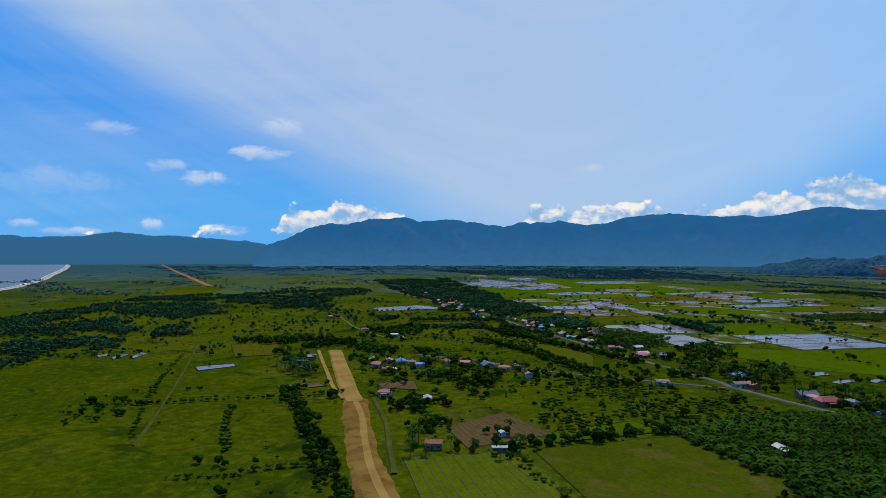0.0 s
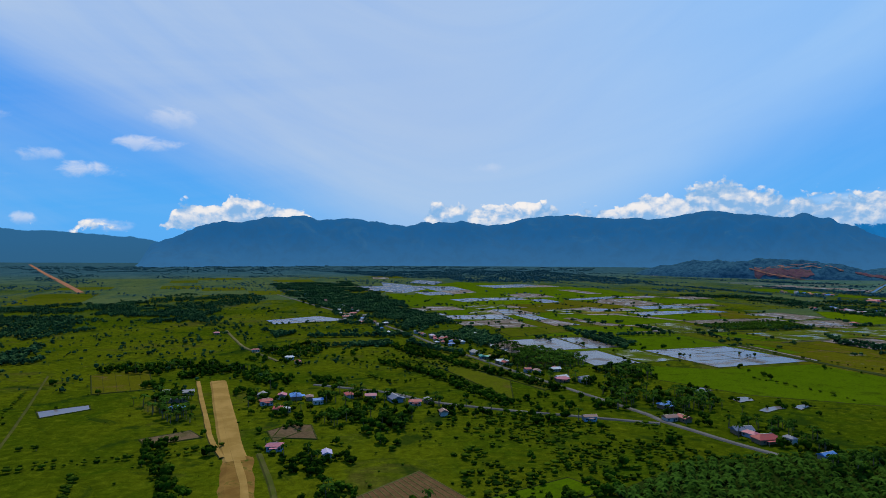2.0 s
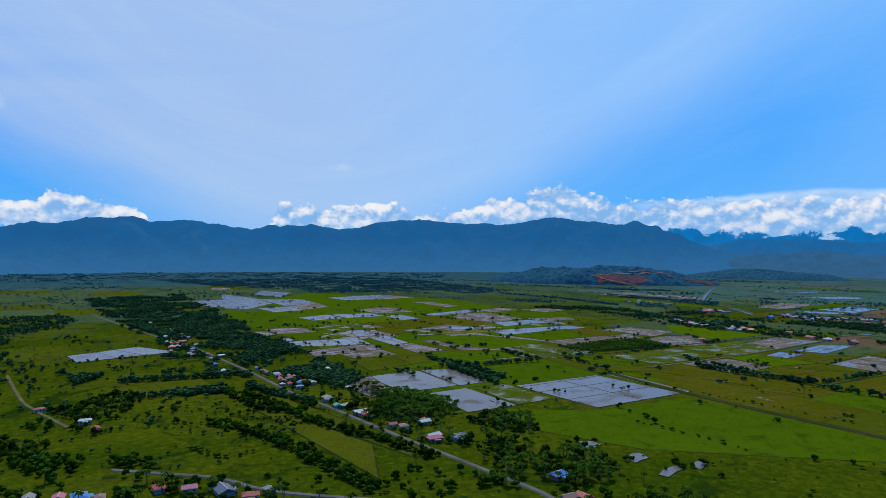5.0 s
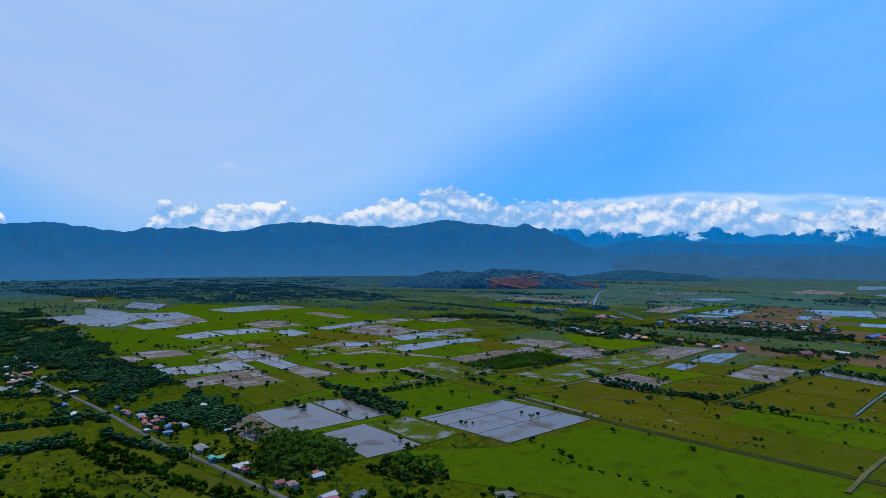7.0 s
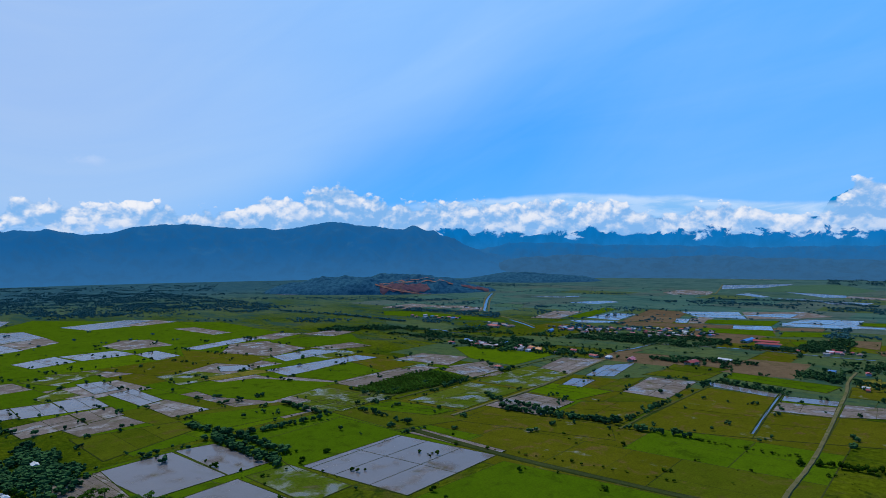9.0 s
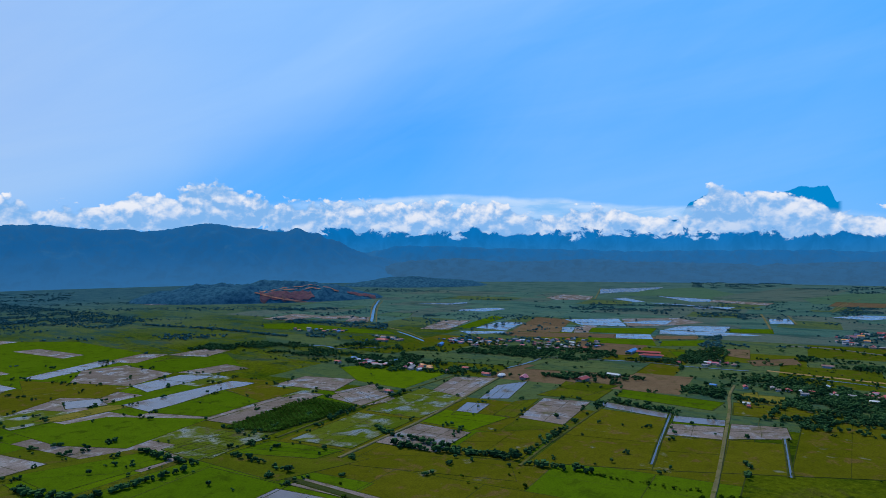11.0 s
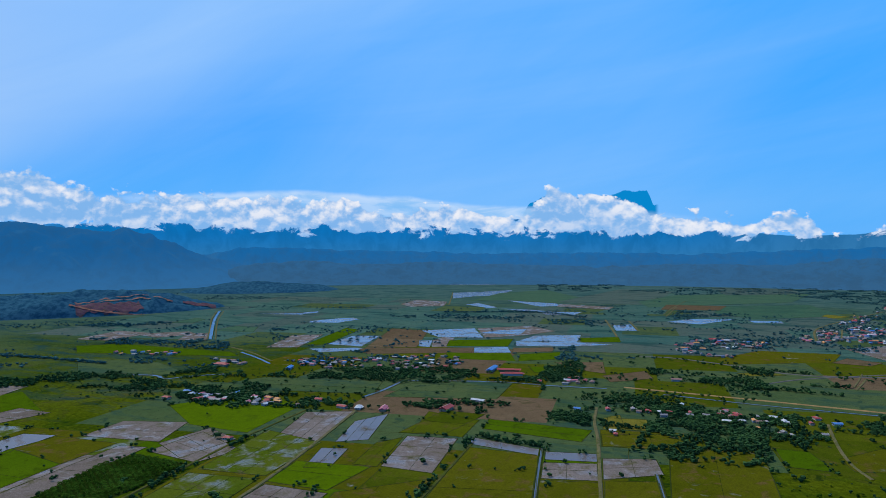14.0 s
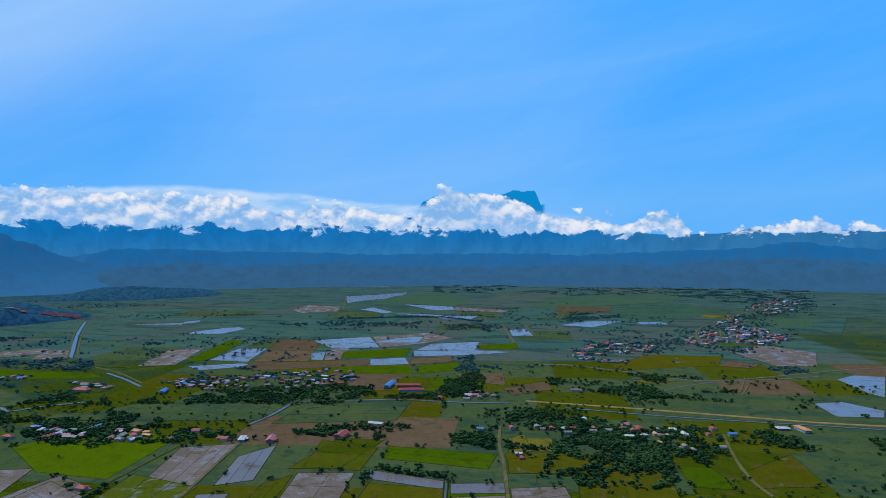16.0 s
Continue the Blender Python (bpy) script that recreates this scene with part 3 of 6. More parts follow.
# the sea in its bay, with its beach
def bay():
    bm = bmesh.new()
    shore = [(-1130, 1400), (-1207, 1736), (-1297, 1966), (-1482, 2358), (-1726, 2806), (-1970, 3272), (-2380, 4020), (-2925, 4950), (-3700, 6000), (-4600, 6900)]
    line = glide(shore, 60)
    outer = [Vector((p.x - 5200, p.y + 600)) for p in line]
    rows = [[bm.verts.new((*p, 0.3)) for p in r] for r in (line, outer)]
    for i in range(len(line) - 1):
        bm.faces.new((rows[0][i], rows[0][i + 1], rows[1][i + 1], rows[1][i]))
    for f in bm.faces:
        f.normal_update()
        if f.normal.z < 0:
            f.normal_flip()
    tagged(mesh_object("water", bm, M_SEA), "calm pale grey-blue sea in a bay", "sea", kind="structure")
    beach = ribbon([p + Vector((8, 0)) for p in line], [(-10, 0.32), (-3, 0.5), (3, 0.5), (9, 0.0)], 0.3)
    tagged(mesh_object("beach", beach, road_material("sand", (0.34, 0.29, 0.22), (0.44, 0.38, 0.30))), "pale sandy beach along the bay", "beach", kind="structure")
    surf = ribbon([p + Vector((-12, 0)) for p in line], [(-2.0, 0.42), (2.0, 0.42)], 0.6, 3)
    tagged(mesh_object("surf", surf, road_material("foam", (0.6, 0.62, 0.64), (0.75, 0.76, 0.78))), "thin white line of surf on the shore", "surf", kind="structure")


bay()


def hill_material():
    m, k = material("hazed_hill_cover", 0.95, 0.0)
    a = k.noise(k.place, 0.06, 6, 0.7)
    # the forest colour is blued to stand for the haze before the hills
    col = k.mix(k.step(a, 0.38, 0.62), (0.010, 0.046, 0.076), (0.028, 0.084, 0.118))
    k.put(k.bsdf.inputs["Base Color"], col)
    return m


M_HILL = hill_material()
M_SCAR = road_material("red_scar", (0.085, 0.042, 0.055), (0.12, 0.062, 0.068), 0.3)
M_CUT = road_material("orange_scar", (0.26, 0.10, 0.07), (0.34, 0.15, 0.09))


def hill_height(hill, x, y):
    cx, cy, ax, ay, length, width, top, seed = hill
    u = ((x - cx) * ax + (y - cy) * ay) / length
    v = (-(x - cx) * ay + (y - cy) * ax) / width
    r = u * u + v * v
    if r >= 1:
        return -3.0
    n = noise.fractal(Vector((x, y, seed * 300)) * 0.006, 0.8, 2.0, 4)
    canopy = 3.2 * abs(noise.noise(Vector((x, y, seed)) * 0.085)) + 2.2 * noise.noise(Vector((x, y, seed + 5)) * 0.16)
    return top * (1 - r) ** 0.8 * (0.85 + 0.35 * n) + canopy * min(1, (1 - r) * 12) - 1


def hill(name, h, label):
    cx, cy, ax, ay, length, width, top, seed = h
    nu, nv = 150, 66
    pts, faces = [], []
    for i in range(nu + 1):
        for j in range(nv + 1):
            u, v = (i / nu * 2 - 1) * length * 1.05, (j / nv * 2 - 1) * width * 1.05
            x, y = cx + ax * u - ay * v, cy + ay * u + ax * v
            pts.append((x, y, hill_height(h, x, y)))
    for i in range(nu):
        for j in range(nv):
            a = i * (nv + 1) + j
            faces.append((a, a + nv + 1, a + nv + 2, a + 1))
    me = bpy.data.meshes.new(name)
    me.from_pydata(pts, [], faces)
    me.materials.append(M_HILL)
    me.shade_smooth()
    return tagged(new(name, me), label, "hill", kind="structure")


RED_HILL = (1770, 2590, 0.788, -0.615, 520, 210, 84, 1)
DARK_HILL = (2960, 2740, -0.645, 0.765, 420, 240, 50, 2)
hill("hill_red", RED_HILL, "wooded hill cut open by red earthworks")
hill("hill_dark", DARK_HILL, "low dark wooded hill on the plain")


def scar(fresh, width, *points):
    """A bare red cut that lies on the hill."""
    line = glide(points, 8)
    bm, last = bmesh.new(), None
    for i, p in enumerate(line):
        d = (line[min(i + 1, len(line) - 1)] - line[max(i - 1, 0)]).normalized()
        n = Vector((d.y, -d.x))
        w = width * (0.7 + 0.5 * noise.noise(Vector((i * 0.3, width, 2))))
        row = []
        for s in range(-3, 4):
            q = p + n * w * s / 3
            row.append(bm.verts.new((q.x, q.y, hill_height(RED_HILL, q.x, q.y) + 2.5 + 1.5 * fresh)))
        if last:
            for j in range(6):
                bm.faces.new((last[j], row[j], row[j + 1], last[j + 1]))
        last = row
    bmesh.ops.recalc_face_normals(bm, faces=bm.faces)
    return tagged(mesh_object("earthwork", bm, M_CUT if fresh else M_SCAR), "bare red earth cut into the hillside", "earthwork", kind="structure")


# ---- the fields of the plain ----
def patchwork(x, y, nu, nv, du, dv, kinds, seed, far=False):
    """Plots of stubble and rice side by side, in the lie of the plain's fields."""
    rng = random.Random(seed)
    us = [i * du + (rng.uniform(-0.18, 0.18) * du if 0 < i < nu else 0) for i in range(nu + 1)]
    for i in range(nu):
        shift = rng.uniform(-0.3, 0.3) * dv
        for j in range(nv):
            q = []
            for u, v in ((us[i], j), (us[i + 1], j), (us[i + 1], j + 1), (us[i], j + 1)):
                v = v * dv + (shift if 0 < v < nv else 0)
                q.append((x + 0.99 * u - 0.205 * v, y + 0.145 * u + 0.975 * v))
            plot(rng.choice(kinds), *q, cells=None if far else rng.choice(((1, 1), (1, 2), (2, 1))), base=True, plain=far)


patchwork(250, 905, 7, 11, 78, 96, ("pasture", "wet", "mud", "green", "olive", "wet", "greenlight", "mud", "mud", "green"), 1)
patchwork(520, 440, 5, 5, 92, 92, ("olive", "pasture", "olive", "green", "olive", "pasture"), 2)
patchwork(230, 690, 4, 2, 75, 100, ("green", "pasture", "green"), 3)
# far plots use the crop colours that have haze mixed in
FAR_KINDS = ("hazepasture", "hazepasture", "hazestubble", "hazepasture", "hazestubble", "meadow")
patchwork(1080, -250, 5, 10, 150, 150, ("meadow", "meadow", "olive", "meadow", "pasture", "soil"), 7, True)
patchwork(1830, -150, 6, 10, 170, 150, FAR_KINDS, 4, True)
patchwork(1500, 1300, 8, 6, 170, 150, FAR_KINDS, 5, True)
patchwork(-700, 1500, 8, 4, 130, 160, ("meadow", "meadow", "pasture", "meadow"), 6, True)
patchwork(-830, 2140, 9, 3, 130, 170, ("meadow", "meadow", "pasture", "meadow"), 8, True)
BASES = len(PLOTS)
plot("green", (277, 696), (367, 655), (485, 667), (508, 567), (527, 465), (514, 434), (331, 547), (285, 615))
plot("green", (352, 870), (339, 765), (476, 790), (462, 890))
plot("pasture", (466, 922), (476, 809), (572, 783), (564, 880))
plot("green", (258, 2075), (398, 2310), (569, 2121), (756, 1906), (770, 1518), (538, 1396), (366, 1469), (258, 1364), (137, 1370), (135, 1493))
plot("water", (131, 2327), (211, 2142), (240, 1927), (161, 1778), (112, 1818))
plot("water", (227, 2287), (273, 2481), (351, 2328), (295, 2142), cells=(3, 1))
plot("water", (218, 2088), (338, 2040), (355, 1891), (259, 1836), cells=(3, 1))
plot("mud", (263, 1832), (355, 1891), (361, 1780), (289, 1720), cells=(2, 1))
plot("water", (187, 1790), (267, 1818), (289, 1709), (212, 1678), cells=(3, 1))
plot("water", (245, 1545), (316, 1587), (333, 1501), (263, 1475), cells=(2, 1))
plot("water", (320, 1583), (415, 1588), (434, 1513), (341, 1503), cells=(2, 1))
plot("mud", (411, 1668), (464, 1723), (510, 1699), (520, 1582), (424, 1581))
plot("water", (428, 1518), (471, 1533), (484, 1444), (436, 1420))
plot("water", (418, 2079), (582, 2142), (647, 2089), (559, 1983), (454, 1964))
plot("mud", (546, 2012), (647, 2089), (675, 2004), (573, 1972), cells=(2, 1))
plot("mud", (612, 1854), (661, 1849), (685, 1686), (639, 1678), cells=(2, 1))
plot("water", (513, 1522), (676, 1594), (689, 1545), (533, 1484), cells=(3, 1))
plot("wet", (228, 1364), (290, 1409), (344, 1374), (267, 1298), cells=(3, 2))
plot("water", (286, 1294), (319, 1293), (326, 1217), (290, 1208), cells=(2, 1))
plot("wet", (226, 1232), (263, 1278), (275, 1215), (231, 1200), cells=(2, 1))
plot("water", (147, 1186), (195, 1196), (198, 1135), (147, 1133))
plot("water", (196, 1195), (239, 1193), (243, 1124), (197, 1128), cells=(2, 1))
plot("water", (240, 1197), (284, 1197), (287, 1124), (243, 1124), cells=(2, 1))
plot("mud", (177, 1092), (241, 1114), (247, 1052), (184, 1037), cells=(2, 2))
plot("mud", (242, 1116), (288, 1119), (288, 1069), (248, 1058), cells=(2, 1))
plot("water", (302, 1193), (337, 1209), (346, 1115), (314, 1099), cells=(2, 1))
plot("mud", (316, 1098), (348, 1113), (370, 1026), (323, 1019), cells=(2, 1))
plot("mud", (132, 1336), (155, 1334), (164, 1286), (144, 1262))
plot("water", (145, 1217), (177, 1233), (184, 1204), (152, 1187))
plot("soil", (163, 1409), (198, 1433), (202, 1366), (168, 1374))
plot("green", (110, 1769), (211, 1669), (268, 1365), (130, 1382), (99, 1496))
plot("greenlight", (262, 1468), (331, 1494), (425, 1510), (434, 1413), (332, 1398), (279, 1397))
plot("olive", (332, 1398), (434, 1413), (482, 1437), (502, 1326), (400, 1262), (359, 1348))
plot("mud", (670, 1573), (762, 1609), (790, 1559), (699, 1511), cells=(2, 1))
plot("mud", (549, 1422), (606, 1514), (679, 1503), (688, 1362), (596, 1320))
plot("water", (596, 1320), (689, 1341), (721, 1286), (590, 1257), cells=(2, 1))
plot("green", (675, 1482), (761, 1500), (865, 1471), (793, 1310), (697, 1365))
plot("mud", (697, 1365), (794, 1365), (796, 1297), (715, 1310), cells=(2, 1))
plot("mud", (783, 1550), (875, 1564), (895, 1503), (818, 1468), cells=(2, 1))
plot("wet", (387, 1272), (449, 1270), (485, 1195), (391, 1189), cells=(2, 1))
plot("water", (487, 1291), (529, 1273), (518, 1223), (473, 1245))
plot("straw", (422, 1212), (518, 1223), (542, 1190), (443, 1184))
plot("olive", (507, 1505), (549, 1422), (593, 1314), (529, 1273), (468, 1370))
plot("water", (529, 1208), (713, 1228), (726, 1183), (533, 1144))
plot("green", (531, 1140), (668, 1180), (656, 1074), (566, 1058), cells=(2, 1))
plot("olive", (669, 1179), (724, 1177), (734, 1083), (656, 1074))
plot("green", (390, 1173), (488, 1161), (561, 1050), (441, 1013), (400, 1083))
plot("mud", (555, 1044), (729, 1072), (739, 1036), (564, 1005), cells=(2, 1))
plot("mud", (737, 1150), (808, 1162), (841, 1076), (760, 1040), cells=(2, 1))
plot("mud", (756, 1036), (832, 1028), (809, 961), (726, 969), cells=(2, 1))
plot("greenlight", (899, 1175), (973, 1137), (1004, 1063), (982, 991), (835, 968), (834, 1065))
plot("wet", (463, 970), (554, 982), (566, 935), (476, 911), cells=(3, 2))
plot("pasture", (369, 1023), (444, 1003), (462, 962), (393, 949), (322, 1016))
plot("water", (32, 2078), (124, 2104), (171, 1848), (34, 1874), cells=(2, 1))
plot("water", (211, 880), (280, 893), (292, 799), (227, 788))
plot("water", (283, 894), (319, 891), (333, 804), (293, 798))
plot("water", (248, 775), (295, 785), (309, 698), (254, 691))
plot("wet", (302, 786), (343, 788), (355, 709), (311, 700))
plot("water", (349, 776), (466, 793), (492, 682), (374, 663), cells=(2, 3))
plot("mud", (168, 871), (209, 878), (218, 793), (194, 780), cells=(6, 2))
plot("mud", (478, 792), (498, 792), (508, 685), (494, 683))
plot("mud", (115, 2710), (179, 2670), (175, 2535), (113, 2573))
plot("wet", (462, 980), (540, 987), (572, 933), (462, 916), cells=(3, 2))
plot("pasture", (219, 1003), (323, 997), (324, 952), (226, 908), cells=(3, 1))
plot("green", (336, 1016), (411, 993), (458, 985), (447, 940), (341, 936), cells=(3, 1))
plot("mud", (728, 1023), (815, 1023), (777, 926), (722, 941), cells=(2, 1))
plot("mud", (819, 917), (951, 960), (987, 895), (844, 861), cells=(1, 4))
plot("water", (849, 841), (939, 869), (993, 846), (874, 808), cells=(1, 3))
plot("water", (758, 821), (823, 843), (834, 812), (768, 794), cells=(1, 2))
plot("wet", (566, 899), (695, 923), (711, 843), (585, 822), cells=(3, 3))
plot("wet", (708, 923), (856, 950), (841, 856), (721, 842), cells=(2, 3))
plot("mud", (615, 818), (702, 827), (708, 755), (628, 743), cells=(3, 3))
plot("greenlight", (709, 831), (773, 841), (790, 755), (714, 760), cells=(2, 1))
plot("olive", (630, 732), (713, 750), (785, 679), (654, 661), cells=(2, 2))
plot("pasture", (790, 778), (867, 793), (900, 773), (793, 749), cells=(1, 2))
plot("mud", (797, 746), (908, 771), (924, 708), (800, 685), cells=(3, 2))
plot("pasture", (927, 774), (1028, 798), (1015, 714), (932, 705), cells=(2, 1))
plot("olive", (660, 652), (898, 683), (904, 598), (710, 547), cells=(2, 1))
plot("water", (938, 699), (925, 600), (901, 594), (910, 683), cells=(2, 1))
plot("water", (920, 594), (936, 537), (908, 531), (892, 587))
plot("mud", (882, 586), (902, 530), (850, 519), (833, 575), cells=(2, 2))
plot("olive", (827, 575), (846, 518), (739, 496), (710, 547), cells=(1, 2))
plot("pasture", (1015, 546), (1067, 430), (1019, 422), (966, 536), cells=(2, 1))
plot("mud", (923, 528), (944, 472), (896, 459), (856, 515), cells=(2, 2))
plot("olive", (853, 513), (873, 462), (770, 441), (741, 493))
plot("straw", (1104, 554), (1123, 540), (1051, 521), (1033, 543))
plot("green", (978, 695), (1025, 703), (1029, 561), (974, 563), cells=(2, 1))
plot("wet", (477, 974), (539, 966), (555, 921), (482, 928), cells=(3, 2))
plot("green", (499, 912), (551, 913), (576, 824), (540, 827), cells=(3, 1))
plot("olive", (981, 461), (1050, 363), (823, 347), (771, 440), cells=(2, 1))
plot("mud", (845, 346), (871, 306), (818, 310), (799, 343))
plot("olive", (636, 656), (623, 727), (579, 797), (548, 787), (608, 634))
plot("hazepasture", (2528, 845), (3290, 740), (3170, 614), (2551, 613))
plot("hazepasture", (3250, 896), (3637, 776), (3538, 429), (3031, 617))
plot("hazepasture", (2635, -51), (2790, -384), (2351, -230), (2360, -20), cells=(2, 1))
plot("olive", (1031, 282), (1121, 208), (1014, 198), (990, 273))
plot("green", (1042, 347), (1046, 311), (980, 291), (977, 339))
plot("straw", (1098, 558), (1112, 502), (1058, 490), (1042, 549))
plot("olive", (1037, 552), (1068, 432), (994, 422), (967, 537), cells=(2, 1))
plot("pasture", (917, 788), (1042, 780), (1046, 717), (932, 731), cells=(2, 1))
plot("meadow", (1080, 904), (1234, 907), (1268, 747), (1140, 733), cells=(3, 1))
plot("meadow", (1010, 1229), (1127, 1179), (1184, 964), (1089, 928), cells=(2, 1))
plot("meadow", (1118, 1687), (1154, 1486), (1107, 1377), (1068, 1348), (1013, 1539))
plot("green", (1227, 1842), (1299, 1775), (1313, 1440), (1280, 1379), (1165, 1753))
plot("mud", (1304, 1951), (1467, 1996), (1472, 1860), (1320, 1857), cells=(3, 1))
plot("mud", (1435, 1906), (1537, 1799), (1508, 1734), (1412, 1781), cells=(2, 1))
plot("mud", (1404, 1699), (1437, 1634), (1534, 1720), (1514, 1775))
plot("farrice", (1670, 2009), (1805, 2038), (1781, 1979), (1693, 1945))
plot("farrice", (1578, 1746), (1689, 1771), (1695, 1685), (1601, 1623))
plot("mud", (1399, 1409), (1598, 1483), (1643, 1414), (1432, 1339), cells=(2, 2))
plot("green", (1477, 1350), (1786, 1434), (1769, 1377), (1494, 1303))
plot("lake", (1502, 1304), (1654, 1327), (1679, 1258), (1504, 1207), cells=(3, 2))
plot("lake", (1428, 1305), (1487, 1209), (1476, 1151), (1395, 1251), cells=(2, 1))
plot("lake", (1889, 1635), (1997, 1593), (2026, 1558), (1993, 1516), (1884, 1528), (1852, 1618))
plot("lake", (2025, 1796), (2108, 1819), (2156, 1794), (2109, 1765))
plot("lake", (1988, 1949), (2035, 1869), (2075, 1806), (2033, 1774))
plot("soil", (1508, 1195), (1832, 1304), (1828, 1183), (1549, 1081), cells=(2, 1))
plot("soil", (1455, 1189), (1502, 1189), (1544, 1072), (1603, 954), (1532, 933), (1421, 1139))
plot("lake", (1830, 1208), (1936, 1085), (1765, 991), (1724, 1104), cells=(2, 2))
plot("mud", (1668, 1094), (1738, 1094), (1730, 1059), (1588, 1018), (1569, 1050))
plot("lake", (1648, 1123), (1668, 1094), (1567, 1054), (1565, 1082))
plot("mud", (1939, 1077), (2051, 948), (1971, 850), (1861, 900), (1766, 987))
plot("lake", (1833, 1041), (1928, 1004), (1977, 938), (1865, 920), cells=(2, 1))
plot("lake", (1857, 880), (1920, 766), (1784, 748), (1752, 890), cells=(3, 1))
plot("lake", (1740, 894), (1785, 745), (1780, 656), (1708, 756), (1667, 870))
plot("lake", (1603, 954), (1645, 884), (1569, 850), (1534, 927), cells=(2, 1))
plot("soil", (1635, 867), (1683, 778), (1622, 769), (1571, 847))
plot("green", (1683, 1054), (1773, 912), (1653, 887), (1595, 1023))
plot("green", (1513, 986), (1528, 925), (1562, 850), (1472, 809), (1440, 954))
plot("green", (1556, 825), (1620, 751), (1537, 723), (1474, 803))
plot("green", (1416, 762), (1441, 723), (1378, 712), (1369, 737))
plot("green", (1858, 761), (1923, 668), (1829, 647), (1796, 740))
plot("lake", (2173, 726), (2219, 678), (2071, 639), (2051, 696))
plot("lake", (3219, 1715), (3341, 1603), (3066, 1518), (2884, 1564))
plot("lake", (3341, 1603), (3554, 1494), (3136, 1422), (3066, 1518))
plot("lake", (3942, 2044), (4094, 1792), (3933, 1735), (3839, 1999))
plot("lake", (2886, 1304), (2831, 1065), (2717, 1025), (2668, 1093))
plot("mud", (2811, 1048), (2767, 818), (2651, 821), (2691, 1030))
plot("lake", (2633, 1399), (2719, 1378), (2570, 1235), (2518, 1254))
plot("lake", (2532, 1213), (2529, 1099), (2492, 969), (2447, 1096), cells=(2, 1))
plot("lake", (2486, 1043), (2520, 892), (2402, 897), (2386, 994))
plot("mud", (2540, 1657), (2750, 1685), (2722, 1522), (2539, 1454), (2453, 1560))
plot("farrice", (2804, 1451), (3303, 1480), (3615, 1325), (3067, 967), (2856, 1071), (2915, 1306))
plot("hazestubble", (2907, 1084), (3840, 958), (3758, 675), (2934, 704), (2854, 926))
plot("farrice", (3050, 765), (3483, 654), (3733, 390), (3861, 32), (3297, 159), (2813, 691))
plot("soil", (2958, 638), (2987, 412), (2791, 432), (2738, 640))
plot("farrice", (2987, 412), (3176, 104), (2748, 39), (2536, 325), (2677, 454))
plot("lake", (2327, 585), (2448, 522), (2501, 376), (2304, 481), cells=(2, 1))
plot("lake", (2477, 348), (2496, 249), (2434, 245), (2419, 330))
plot("hazestubble", (4155, 496), (4242, 111), (3851, 60), (3606, 417))
plot("farrice", (2493, -2), (2684, -87), (2747, -261), (2459, -185), (2418, -34))
plot("straw", (2721, 114), (2788, 88), (2734, 24), (2657, 87))
plot("mud", (1935, 152), (2048, 41), (1957, -52), (1764, -1), (1748, 81))
plot("soil", (1716, 206), (1793, 168), (1757, 110), (1707, 140))
plot("straw", (1518, 385), (1556, 341), (1537, 300), (1498, 363))
plot("soil", (1392, 614), (1471, 546), (1404, 524), (1342, 590))
plot("olive", (1665, 425), (1825, 339), (1845, 172), (1724, 202), (1612, 402))
plot("soil", (1488, 729), (1534, 638), (1414, 612), (1423, 646))
plot("lake", (1629, 2), (1679, -42), (1676, -96), (1487, -27), (1517, -11))
plot("lake", (1409, 103), (1433, 55), (1386, 10), (1342, 26), (1330, 94))
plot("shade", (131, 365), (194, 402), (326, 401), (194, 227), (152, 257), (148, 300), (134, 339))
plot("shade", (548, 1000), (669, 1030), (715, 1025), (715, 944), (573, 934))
plot("rows", (-20, 320), (38, 330), (58, 266), (-9, 267), cells=(12, 1))
plot("tilled", (2, 375), (39, 409), (61, 360), (13, 336), cells=(14, 1))
plot("pasture", (47, 333), (97, 347), (130, 357), (155, 289), (143, 263), (61, 263))
plot("green", (63, 365), (115, 388), (128, 366), (61, 345))
plot("water", (-223, 573), (-193, 589), (-187, 575), (-213, 554))
plot("water", (-325, 625), (-324, 649), (-314, 639), (-317, 612))
plot("water", (-307, 625), (-311, 656), (-300, 649), (-300, 618))
plot("water", (-346, 636), (-341, 649), (-333, 639), (-338, 625))
plot("water", (-129, 1157), (-45, 1214), (10, 1144), (-109, 1097), cells=(3, 1))
plot("soil", (-46, 483), (-42, 512), (-23, 509), (-18, 476))
plot("soil", (-128, 491), (-101, 507), (-90, 490), (-120, 477))
plot("soil", (-51, 498), (-38, 511), (-29, 494), (-44, 474))
plot("water", (293, 573), (302, 580), (308, 577), (309, 567), (300, 563), (292, 561))
plot("water", (306, 535), (315, 542), (322, 542), (323, 537), (321, 529), (314, 528), (305, 524))
plot("water", (304, 500), (314, 507), (325, 510), (330, 509), (329, 503), (319, 500), (307, 494))
plot("water", (337, 505), (345, 511), (352, 512), (354, 507), (347, 503), (337, 497))
plot("water", (296, 582), (308, 578), (308, 566), (295, 570))
plot("pasture", (-50, 912), (35, 941), (46, 889), (-28, 853), cells=(2, 1))
plot("olive", (-236, 710), (-191, 732), (-161, 640), (-205, 627), cells=(5, 1))
plot("mud", (173, 858), (217, 880), (219, 792), (189, 776))
plot("pasture", (78, 810), (104, 820), (183, 603), (168, 589), cells=(1, 3))
plot("pasture", (62, 831), (73, 821), (148, 630), (132, 559), cells=(1, 2))
plot("mud", (1343, 2860), (1456, 2780), (1479, 2607), (1359, 2707))

